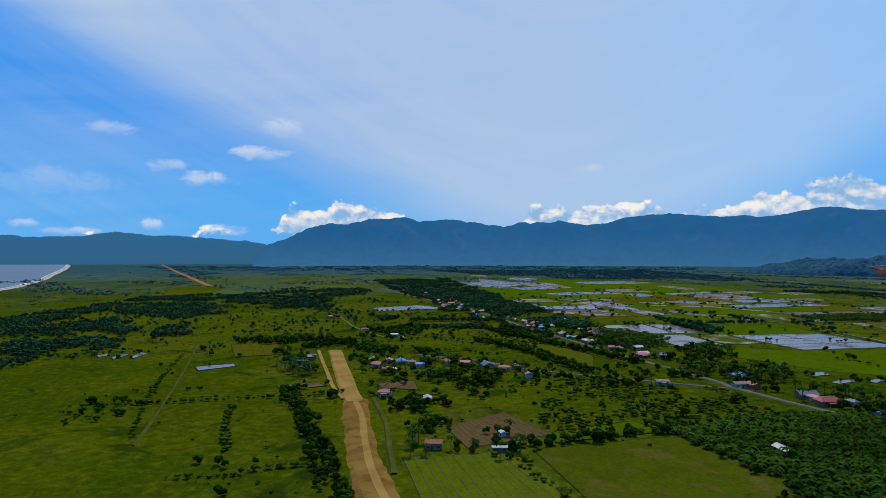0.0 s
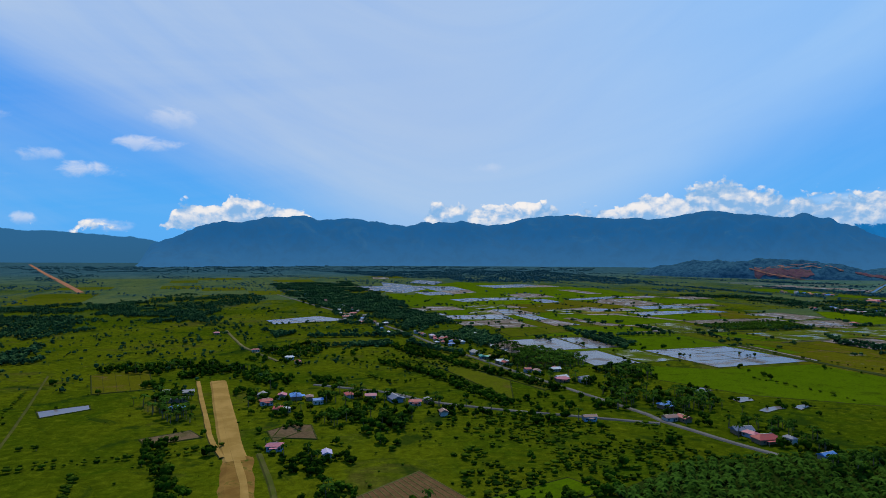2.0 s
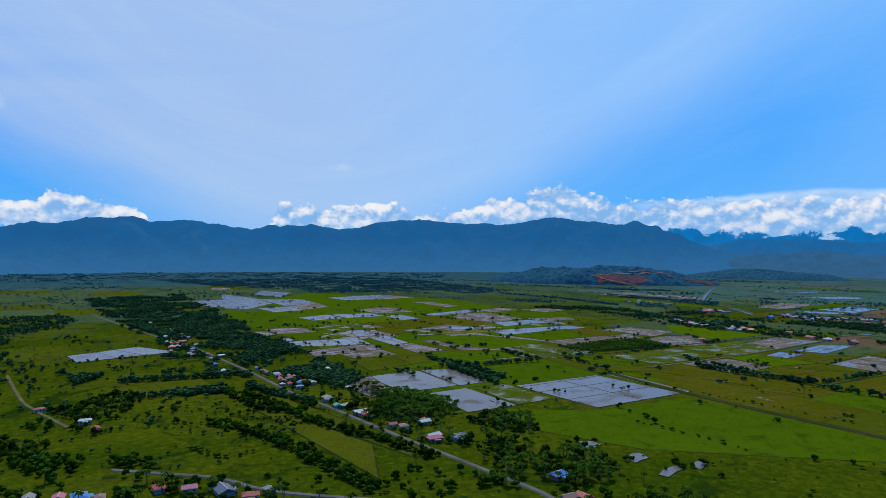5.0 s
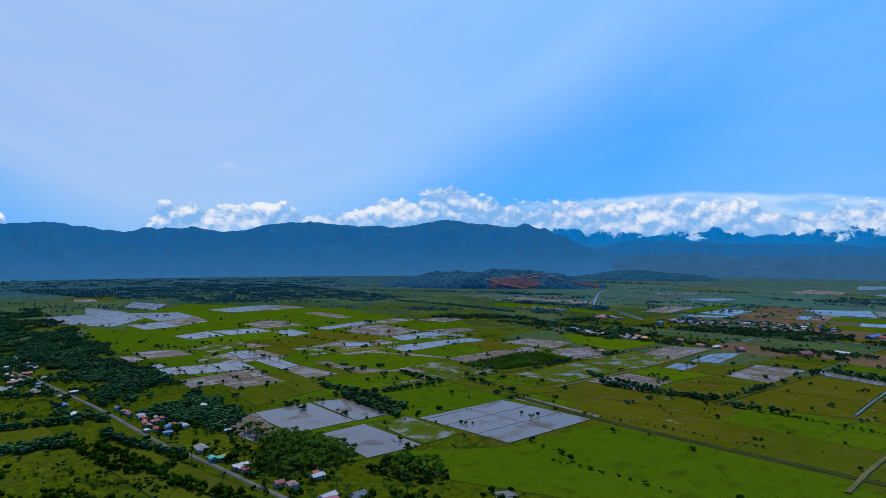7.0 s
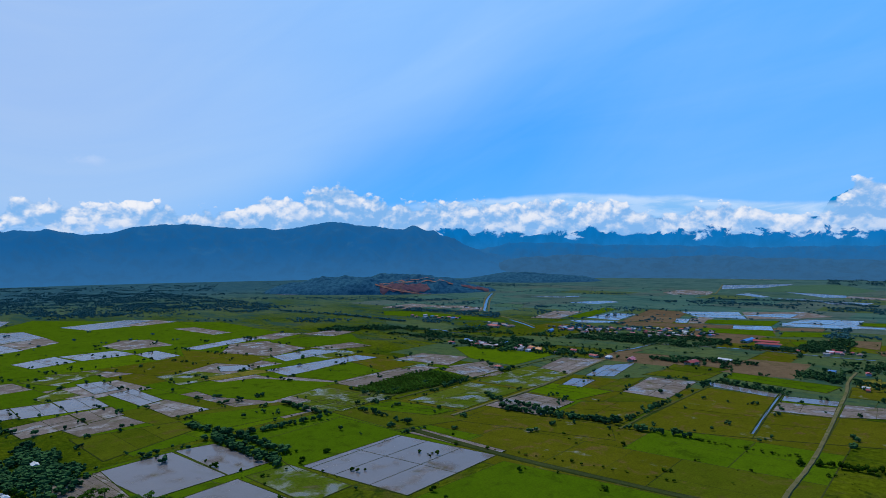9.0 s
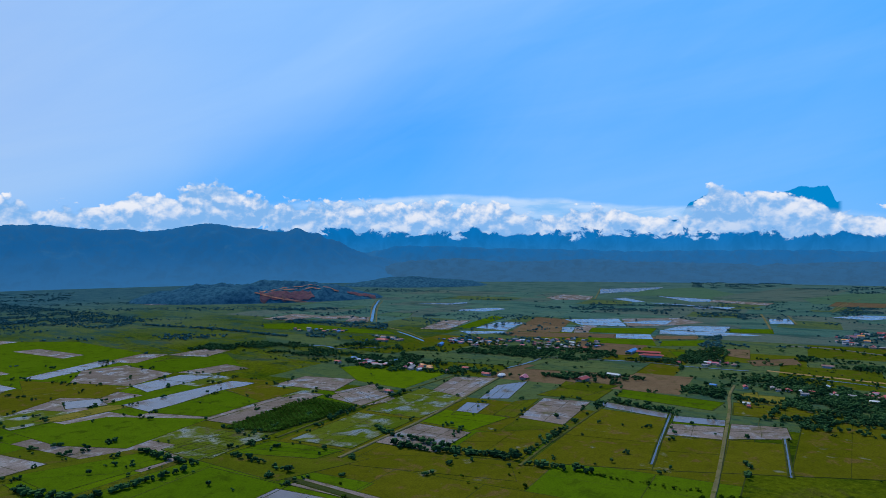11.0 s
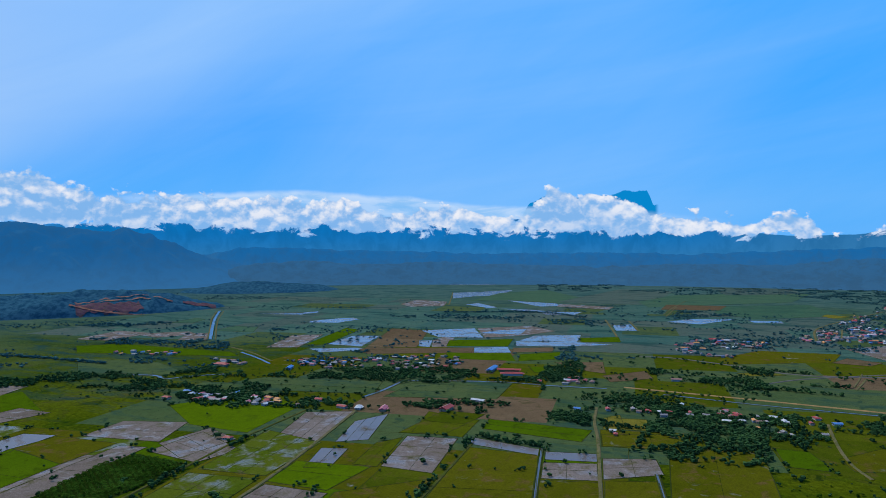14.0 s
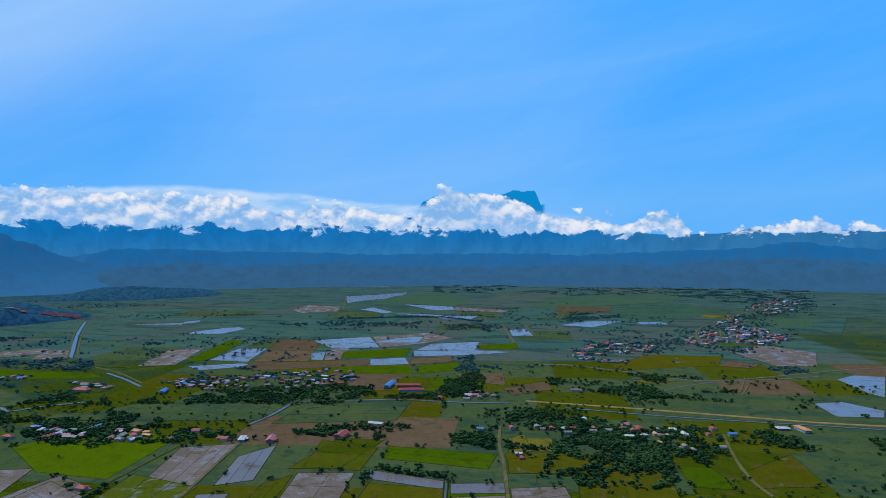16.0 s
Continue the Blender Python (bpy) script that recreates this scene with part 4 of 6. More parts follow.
# ---- roads, tracks and canals ----
lane("dirt", 11, (-113, 665), (-92, 571), (-71, 478), (-61, 439))
lane("embank", 11, (-61, 446), (-54, 397), (-44, 340), (-36, 301), (-28, 269), (-20, 242))
lane("wheel", 4, (-109, 650), (-86, 545), (-66, 460), (-52, 404), (-45, 361), (-38, 321), (-31, 290), (-21, 255))
lane("wheel", 3.2, (-130, 665), (-114, 601), (-98, 540), (-84, 486), (-70, 446))
lane("bank", 2, (-50, 451), (-36, 391), (-29, 340), (-23, 297))
lane("redsoil", 15, (-688, 1883), (-957, 2431), (-1400, 3330), (-2136, 4846))
lane("bank", 0.6, (-274, 711), (-240, 602), (-216, 522), (-196, 452), (-179, 392), (-166, 341))
lane("paved", 3.2, (-27, 639), (3, 620), (37, 598), (67, 562), (123, 526), (156, 509), (188, 492), (214, 478))
lane("paved", 3.4, (-170, 1758), (-50, 1399), (24, 1198), (63, 1059), (90, 957), (122, 814), (134, 780), (152, 719), (168, 661), (217, 502), (219, 483), (229, 455), (238, 430), (250, 404))
lane("track", 3, (-169, 1028), (-130, 895), (-109, 841), (-70, 762))
lane("canal", 2.2, (930, 601), (821, 576), (725, 553))
lane("canal", 2.2, (894, 466), (832, 453), (766, 439))
lane("ditch", 5, (488, 805), (497, 679), (514, 571), (527, 506), (539, 445))
lane("track", 4, (556, 810), (616, 819), (710, 833), (816, 856), (945, 888), (1013, 905))
lane("bank", 3, (561, 917), (643, 931), (724, 943), (824, 957), (935, 965), (978, 969))
lane("bank", 3, (645, 653), (714, 663), (800, 672), (912, 684))
lane("canal", 6, (1066, 933), (1122, 928), (1203, 933))
lane("canal", 7, (1203, 933), (1261, 775), (1270, 679), (1286, 587))
lane("redroad", 3.5, (1308, 562), (1303, 408), (1294, 242), (1287, 137), (1291, 20))
lane("canal", 5, (1280, 495), (1268, 367), (1267, 247), (1270, 98), (1266, -4))
lane("paved", 4, (1427, 348), (1520, 262), (1653, 76), (1740, -51), (1805, -178))
lane("track", 2.2, (1465, 204), (1540, 185), (1607, 170))
lane("track", 3, (1188, 275), (1091, 277), (1015, 273), (969, 261))
lane("track", 3, (2551, 613), (2838, 603), (3179, 577))
lane("canal", 9, (1447, 1630), (1629, 1800), (1803, 1959), (2013, 2138))
lane("track", 3, (1437, 1631), (1609, 1790), (1799, 1969), (2009, 2148))
lane("track", 3, (1445, 1610), (1633, 1788), (1819, 1957), (2018, 2123))
lane("canal", 6, (1322, 1414), (1282, 1337), (1236, 1261))
lane("track", 3, (1370, 1488), (1330, 1393), (1260, 1276))
lane("canal", 7, (1013, 1475), (1051, 1382), (1036, 1338), (1072, 1313), (1116, 1268))
lane("track", 5, (3255, 1727), (2881, 1573), (2587, 1455))
lane("track", 4, (2491, 599), (2872, 593))
lane("track", 5, (2309, 771), (2048, 703), (1912, 669))
lane("track", 4, (2304, 695), (2073, 635))
lane("paved", 5, (1628, 585), (1645, 517), (1606, 402), (1551, 291), (1568, 184), (1645, 31))
lane("track", 3, (1445, 203), (1552, 172))
lane("track", 5, (2029, 201), (2348, 160), (2768, -17), (3158, -202), (3668, -445))
lane("track", 4, (2093, 138), (2328, 104))
lane("track", 3.5, (1151, 578), (1073, 566), (996, 547), (874, 522), (735, 494), (655, 480), (577, 469), (500, 452))


from mathutils import kdtree

# ---- trees ----
def leaf_material(name, one, two):
    m, k = material(name, 1.0, 0.0)
    n = k.noise(k.place, 0.02, 3)
    tone = k.math("FRACT", k.math("ADD", k.math("MULTIPLY", k.island, 3.7), k.math("MULTIPLY", k.any, 0.6)))
    col = k.mix(k.math("ADD", k.math("MULTIPLY", tone, 0.65), k.math("MULTIPLY", k.step(n, 0.35, 0.65), 0.45), clamp=True), one, two)
    k.put(k.bsdf.inputs["Base Color"], col)
    return m


M_LEAF = leaf_material("leaves", (0.002, 0.007, 0.001), (0.032, 0.066, 0.004))
M_BUSH = leaf_material("bush_leaves", (0.004, 0.014, 0.002), (0.046, 0.074, 0.004))
M_PALM = leaf_material("palm_fronds", (0.003, 0.012, 0.001), (0.032, 0.072, 0.008))
# air haze is put into both leaf colours, strong in far, slight in mid
M_FAR = leaf_material("hazed_far_leaves", (0.012, 0.050, 0.062), (0.040, 0.098, 0.090))
M_MID = leaf_material("hazed_mid_leaves", (0.003, 0.016, 0.009), (0.040, 0.088, 0.028))
M_BARK = road_material("bark", (0.10, 0.075, 0.05), (0.16, 0.12, 0.085))


def quad_ball(rng, centre, radii, rough, n=2):
    """A lumpy closed body of quads: a cube's faces pushed out to an uneven ball."""
    v, q = [], []
    for axis in range(3):
        for sign in (-1, 1):
            base = len(v)
            for i in range(n + 1):
                for j in range(n + 1):
                    p = [0, 0, 0]
                    p[axis], p[(axis + 1) % 3], p[(axis + 2) % 3] = sign, (i / n * 2 - 1), (j / n * 2 - 1)
                    p = Vector(p).normalized()
                    k = 1 + rough * noise.noise(p * 1.9 + Vector(centre) * 3.1)
                    v.append([centre[a] + p[a] * radii[a] * k for a in range(3)])
            for i in range(n):
                for j in range(n):
                    a = base + i * (n + 1) + j
                    q.append((a, a + 1, a + n + 2, a + n + 1) if sign < 0 else (a, a + n + 1, a + n + 2, a + 1))
    return v, q


def broadleaf(seed, leaves, wide, low, lobe_count=0, limbs=4, facets=2):
    """Unit tree, 1 high: trunk with limbs, and a crown of lobes dressed in leaf clumps. Returns (trunk, crown) as verts and quads."""
    rng = random.Random(seed)
    tv, tq, cv, cq = [], [], [], []

    def limb(a, b, r0, r1):
        base = len(tv)
        for p, r in ((a, r0), (b, r1)):
            for s in range(4):
                ang = s * math.pi / 2
                tv.append([p[0] + math.cos(ang) * r, p[1] + math.sin(ang) * r, p[2]])
        for s in range(4):
            tq.append((base + s, base + (s + 1) % 4, base + 4 + (s + 1) % 4, base + 4 + s))
    limb((0, 0, -0.03), (0.01, 0.0, low + 0.12), 0.035, 0.022)
    lobes = []
    n = lobe_count or rng.randint(5, 7)
    for i in range(n):
        a = i * 2.4 + rng.uniform(-0.4, 0.4)
        r = wide * rng.uniform(0.35, 0.62) if i else 0.05
        z = low + (1 - low) * rng.uniform(0.28, 0.72)
        s = rng.uniform(0.5, 0.72) * wide
        lobes.append(((math.cos(a) * r, math.sin(a) * r, z), (s, s, s * rng.uniform(0.6, 0.85) * (1 - low) / wide * 0.75)))
        if i < limbs:
            limb((0.01, 0, low + 0.05), (math.cos(a) * r * 0.8, math.sin(a) * r * 0.8, z), 0.018, 0.008)
    for c, s in lobes:
        v, q = quad_ball(rng, c, [x * 0.86 for x in s], 0.5, facets)
        b = len(cv)
        cv.extend(v)
        cq.extend(tuple(x + b for x in f) for f in q)
        for _ in range(leaves):
            d = Vector((rng.gauss(0, 1), rng.gauss(0, 1), rng.gauss(0.25, 1))).normalized()
            p = Vector([c[k] + d[k] * s[k] * rng.uniform(0.82, 1.12) for k in range(3)])
            t = d.cross(Vector((rng.gauss(0, 1), rng.gauss(0, 1), rng.gauss(0, 1)))).normalized()
            u = d.cross(t) + d * rng.uniform(-0.5, 0.5)
            w = rng.uniform(0.05, 0.10) if facets > 1 else rng.uniform(0.09, 0.16)
            b = len(cv)
            for x, y in ((-1, -0.6), (0.9, -0.8), (1, 0.7), (-0.7, 0.9)):
                cv.append(list(p + t * x * w + u * y * w))
            cq.append((b, b + 1, b + 2, b + 3))
    return (tv, tq), (cv, cq)


def palm(seed, trunk, fronds, reach):
    """Unit palm, its trunk trunk high of 1: a thin leaning stem and drooping fronds."""
    rng = random.Random(seed)
    tv, tq, cv, cq = [], [], [], []
    lean = rng.uniform(-0.06, 0.06)
    for k in range(3):
        z = trunk * k / 2
        r = 0.022 * (1.5 - k * 0.35)
        for s in range(4):
            tv.append([lean * (k / 2) ** 2 + math.cos(s * 1.571) * r, math.sin(s * 1.571) * r, z - 0.02])
    for k in range(2):
        for s in range(4):
            tq.append((k * 4 + s, k * 4 + (s + 1) % 4, k * 4 + 4 + (s + 1) % 4, k * 4 + 4 + s))
    for i in range(fronds):
        a = i * 2.4 + rng.uniform(-0.25, 0.25)
        up = rng.uniform(0.1, 0.95)
        ln = reach * rng.uniform(0.85, 1.1)
        d = Vector((math.cos(a), math.sin(a), 0))
        side = Vector((-d.y, d.x, 0))
        b = len(cv)
        for k, wide in ((0, 0.02), (1, 0.075), (2, 0.085), (3, 0.02)):
            s = k / 3
            p = Vector((lean, 0, trunk)) + d * ln * s * (1 - 0.15 * up) + Vector((0, 0, ln * (up * s - (0.55 + 0.45 * up) * s * s)))
            roll = rng.uniform(-0.03, 0.03)
            cv.append(list(p + side * wide * reach * 2.2 + Vector((0, 0, roll - 0.02))))
            cv.append(list(p - side * wide * reach * 2.2 - Vector((0, 0, roll + 0.02))))
        for k in range(3):
            cq.append((b + 2 * k, b + 2 * k + 1, b + 2 * k + 3, b + 2 * k + 2))
    return (tv, tq), (cv, cq)


KINDS = {
    "tree": ([broadleaf(i, 12, 0.50, 0.12, 4) for i in range(6)], M_LEAF, (3.4, 7.0)),
    "scrub": ([broadleaf(20 + i, 10, 1.05, 0.02, 1, 1) for i in range(4)], M_BUSH, (1.3, 3.4)),
    "palm": ([palm(40 + i, 0.72, 13, 0.34) for i in range(4)], M_PALM, (8.0, 12.5)),
    "oilpalm": ([palm(50 + i, 0.42, 16, 0.62) for i in range(3)], M_PALM, (5.5, 7.5)),
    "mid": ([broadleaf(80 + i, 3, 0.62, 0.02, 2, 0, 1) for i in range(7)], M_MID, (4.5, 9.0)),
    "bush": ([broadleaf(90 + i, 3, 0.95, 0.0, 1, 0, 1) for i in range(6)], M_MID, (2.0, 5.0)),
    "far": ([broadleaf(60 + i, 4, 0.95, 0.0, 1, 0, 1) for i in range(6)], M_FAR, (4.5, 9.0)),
}
PLANTS = {k: [] for k in KINDS}        # (x, y, ground, size, turn, widen)
PICK = random.Random(5)


def put_plant(kind, x, y, z=0.0, k=1.0):
    if math.hypot(x - MID.x, y - MID.y) > 4650:
        return
    lo, hi = KINDS[kind][2]
    PLANTS[kind].append((x, y, z, (lo + (hi - lo) * PICK.random() ** 1.3) * k, PICK.uniform(0, 6.28), PICK.uniform(0.85, 1.25)))


def inside(poly, pts):
    x, y = pts[:, 0], pts[:, 1]
    r = np.zeros(len(pts), bool)
    for (ax, ay), (bx, by) in zip(poly, np.roll(poly, -1, 0)):
        c = (ay > y) != (by > y)
        r ^= c & (x < (bx - ax) * (y - ay) / ((by - ay) or 1e-9) + ax)
    return r


BUILT = []       # places of the houses
TREES = {}


def clear_of(pts, extra, spots, key):
    """Which points lie within the spots (x, y, radius), by a search tree."""
    if key not in TREES or TREES[key][1] != len(spots):
        t = kdtree.KDTree(max(1, len(spots)))
        for i, (x, y, r) in enumerate(spots):
            t.insert((x, y, 0), i)
        t.balance()
        TREES[key] = (t, len(spots))
    t = TREES[key][0]
    out = np.zeros(len(pts), bool)
    for i, (x, y) in enumerate(pts):
        for _, j, d in t.find_n((x, y, 0), 2):
            if d < spots[j][2] + extra:
                out[i] = True
    return out


def near_way(pts, extra=2.5):
    if "spots" not in TREES:
        TREES["spots"] = [(p[0], p[1], width / 2 + 3.0) for line, width in WAYS for a, b in zip(line, line[1:]) for p in (a, (a + b) / 2)]
    return clear_of(pts, extra, TREES["spots"], "ways")


def near_house(pts):
    return clear_of(pts, 2.0, [(x, y, w * 0.55) for x, y, w in BUILT], "houses") if BUILT else np.zeros(len(pts), bool)


def species(kind, far):
    u = PICK.random()
    if far and kind != "oilpalm":
        return far
    if kind == "mixed":
        return "tree" if u < 0.68 else "scrub" if u < 0.86 else "palm"
    if kind == "palmmix":
        return "palm" if u < 0.55 else "tree" if u < 0.9 else "scrub"
    return kind


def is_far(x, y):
    """Which of the plainer, haze-tinted forms stands here by distance, if any."""
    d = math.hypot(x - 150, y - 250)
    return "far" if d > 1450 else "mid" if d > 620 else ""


WOODS = []


def wood(kind, gap, *corners):
    """A stand of trees in an outline, about gap apart."""
    poly = np.array(corners, float)
    WOODS.append(poly)
    lo, hi = poly.min(0), poly.max(0)
    far = is_far(*poly.mean(0))
    loose = gap >= 20
    if loose:
        gap *= 0.45
    elif far and kind != "oilpalm":
        gap *= 0.86 if far == "far" else 0.64
    xs, ys = np.meshgrid(np.arange(lo[0], hi[0], gap), np.arange(lo[1], hi[1], gap * 0.9))
    pts = np.stack([xs.ravel(), ys.ravel()], 1)
    rng = np.random.default_rng(len(WOODS))
    pts += rng.uniform(-0.1 if kind == "oilpalm" else -0.48, 0.1 if kind == "oilpalm" else 0.48, pts.shape) * gap
    if kind == "oilpalm":
        pts[:, 0] += (np.arange(len(pts)) // xs.shape[1] % 2) * gap / 2
    else:
        pts += 0.5 * gap * rng.normal(size=pts.shape)
    if kind != "oilpalm":
        bend = np.array([(noise.noise(Vector((x, y, 7)) * 0.03), noise.noise(Vector((x, y, 17)) * 0.03)) for x, y in pts]) * gap * 3.5
        pts = pts[inside(poly, pts + bend)]
    else:
        pts = pts[inside(poly, pts)]
    keep = ~near_way(pts, 1.0) & ~near_house(pts)
    for x, y in pts[keep]:
        drift = noise.fractal(Vector((x * 0.012, y * 0.012, 3)), 0.7, 2.2, 5)
        if kind == "oilpalm" or drift > (0.22 if loose else -0.12 if far == "far" else -0.2 if kind == "palmmix" else -0.08 if kind == "mixed" else -0.3):
            put_plant(species(kind, far), x, y, 0, 0.88 if far else 1.0)


def hedge(kind, width, gap, *points):
    """A row of trees or bushes along a line."""
    line = glide(points, gap)
    far = is_far(*line[0])
    for p in line:
        n = noise.noise(Vector((p.x, p.y, 9)) * 0.03)
        for _ in range(max(1, int(width / gap * (2.0 if far else 1.2) + 0.8))):
            if n > -0.55:
                x, y = p.x + PICK.uniform(-0.5, 0.5) * width, p.y + PICK.uniform(-0.5, 0.5) * width
                q = np.array([[x, y]])
                if not near_house(q)[0] and not near_way(q, -1.5)[0]:
                    k = "scrub" if kind == "tree" and PICK.random() < 0.35 else kind
                    put_plant(species(k, far), x, y)


def bulk(name, lots, pieces, mat, label, category):
    """Joins many plants into one mesh of kind stuff."""
    vs, qs, base = [], [], 0
    for (x, y, z, size, turn, widen), (v, q) in zip(lots, pieces):
        c, s = math.cos(turn), math.sin(turn)
        m = np.array([[c * widen, -s * widen, 0], [s * widen, c * widen, 0], [0, 0, 1.0]]) * size
        vs.append(v @ m.T + np.array([x, y, z]))
        qs.append(q + base)
        base += len(v)
    if not vs:
        return
    vs, qs = np.concatenate(vs), np.concatenate(qs)
    me = bpy.data.meshes.new(name)
    me.vertices.add(len(vs))
    me.vertices.foreach_set("co", vs.ravel())
    me.loops.add(qs.size)
    me.loops.foreach_set("vertex_index", qs.ravel())
    me.polygons.add(len(qs))
    me.polygons.foreach_set("loop_start", np.arange(0, qs.size, 4))
    me.update(calc_edges=True)
    me.materials.append(mat)
    return tagged(new(name, me), label, category, kind="stuff")


WORDS = {"tree": ("broadleaf tree with a dense dark green crown", "tree"), "scrub": ("low green bush on rough pasture", "bush"),
         "palm": ("coconut palm with a thin leaning trunk", "palm"), "oilpalm": ("short oil palm with arching fronds", "palm")}


def grow():
    """All plants: those of the nearest stretch of the plan are things, the rest stuff."""
    for kind, plants in PLANTS.items():
        forms, mat, _ = KINDS[kind]
        plants.sort(key=lambda p: math.hypot(p[0] - 60, p[1] - 200))
        own = 0 if kind in ("far", "mid", "bush") else 150 if kind in ("tree", "scrub") else 120
        meshes = {}
        for i, p in enumerate(plants[:own]):
            form = i % len(forms)
            if form not in meshes:
                pair = []
                for (v, q), nm, mt in zip(forms[form], ("trunk", "crown"), (M_BARK, mat)):
                    me = bpy.data.meshes.new(nm)
                    me.from_pydata([tuple(a) for a in v], [], q)
                    me.materials.append(mt)
                    pair.append(me)
                meshes[form] = pair
            label, category = WORDS[kind]
            root = new({"tree": "tree", "scrub": "bush", "palm": "coconut_palm", "oilpalm": "oil_palm"}[kind])
            root.matrix_basis = Matrix.Translation(p[:3]) @ Matrix.Rotation(p[4], 4, "Z") @ Matrix.Diagonal((p[3] * p[5], p[3] * p[5], p[3], 1))
            for me, nm in zip(meshes[form], ("trunk", "crown")):
                new(nm, me).parent = root
            tagged(root, label, category, {"tree": "trees by the road", "scrub": "bushes on the pasture", "palm": "coconut palms", "oilpalm": "oil palm plantation"}[kind])
        rest = plants[own:]
        arrays = [[(np.array(v, float), np.array(q, int)) for v, q in f] for f in forms]
        pick = [arrays[i % len(forms)] for i in range(len(rest))]
        names = {"tree": "woodland", "scrub": "scrub", "palm": "palm_grove", "oilpalm": "oil_palm_plantation", "far": "far_woods", "mid": "tree_belts", "bush": "thicket"}
        labels = {"tree": "dense dark green woodland and hedgerows", "scrub": "scattered green bushes and scrub", "palm": "groves of tall coconut palms",
                  "oilpalm": "rows of oil palms in a plantation", "far": "distant belts of trees with blue haze in their colour", "mid": "belts of dark green trees between fields", "bush": "loose thickets of low bushes on the meadows"}
        bulk(names[kind], rest, [a[1] for a in pick], mat, labels[kind], "trees")
        if kind not in ("far", "mid", "bush"):
            bulk("trunks", rest, [a[0] for a in pick], M_BARK, "thin brown trunks of the trees", "trunks")


# ---- houses ----
def paint(name, col, rough=0.55):
    m, k = material(name, rough, 0.08)
    a, b = k.noise(k.place, 0.7, 4, 0.6), k.noise(k.place, 6.0, 3, 0.6)
    c = k.mix(k.step(a, 0.45, 0.75), col, tuple(x * 0.6 + 0.03 for x in col))
    k.put(k.bsdf.inputs["Base Color"], k.mix(k.math("MULTIPLY", b, 0.3), c, k.mix(0.5, c, (0.12, 0.08, 0.05))))
    return m


ROOFS = {n: paint("roof_" + n, c) for n, c in {
    "red": (0.30, 0.05, 0.045), "pink": (0.38, 0.11, 0.14), "blue": (0.05, 0.17, 0.40), "grey": (0.20, 0.19, 0.19), "slate": (0.09, 0.11, 0.16), "white": (0.42, 0.43, 0.44),
    "brown": (0.20, 0.11, 0.09), "green": (0.05, 0.30, 0.22), "orange": (0.50, 0.22, 0.07), "lilac": (0.32, 0.28, 0.42)}.items()}
WALLS = [paint("wall_cream", (0.27, 0.24, 0.18), 0.8), paint("wall_white", (0.34, 0.34, 0.33), 0.8), paint("wall_timber", (0.18, 0.12, 0.075), 0.8), paint("wall_blue", (0.20, 0.28, 0.36), 0.8)]
M_DARK = paint("dark_opening", (0.03, 0.035, 0.04), 0.25)
M_POST = paint("post", (0.40, 0.36, 0.30), 0.8)
UNIT = {}


def box(bm, x0, x1, y0, y1, z0, z1):
    v = [bm.verts.new((x, y, z)) for z in (z0, z1) for x, y in ((x0, y0), (x1, y0), (x1, y1), (x0, y1))]
    for f in ((3, 2, 1, 0), (4, 5, 6, 7), (0, 1, 5, 4), (1, 2, 6, 5), (2, 3, 7, 6), (3, 0, 4, 7)):
        bm.faces.new([v[i] for i in f])


def roof_form(hip):
    """Unit roof over a 1 x 1 plan: eaves, ridge and a thin soffit."""
    bm = bmesh.new()
    e, g = 0.58, 0.30 if hip else 0.60
    low = [bm.verts.new((x, y, 0.0)) for x, y in ((-e, -e), (e, -e), (e, e), (-e, e))]
    mid = [bm.verts.new((x, y, 0.06)) for x, y in ((-e, -e), (e, -e), (e, e), (-e, e))]
    r = [bm.verts.new((-g, 0, 1)), bm.verts.new((g, 0, 1))]
    bm.faces.new(low[::-1])
    for i in range(4):
        bm.faces.new((low[i], low[(i + 1) % 4], mid[(i + 1) % 4], mid[i]))
    bm.faces.new((mid[0], mid[1], r[1], r[0]))
    bm.faces.new((mid[1], mid[2], r[1]))
    bm.faces.new((mid[2], mid[3], r[0], r[1]))
    bm.faces.new((mid[3], mid[0], r[0]))
    return bm


def unit(key, make, mat):
    if key not in UNIT:
        bm = make()
        me = bpy.data.meshes.new(key[0])
        bm.to_mesh(me)
        bm.free()
        me.materials.append(mat)
        UNIT[key] = me
    return UNIT[key]


def one_box(*a):
    def make():
        bm = bmesh.new()
        box(bm, *a)
        return bm
    return make


ROOF_WORDS = {"red": "red metal", "pink": "faded pink metal", "blue": "blue metal", "grey": "weathered grey metal", "slate": "dark slate-blue", "white": "bright white metal",
              "brown": "rusty brown", "green": "green metal", "orange": "orange tiled", "lilac": "pale lilac metal"}


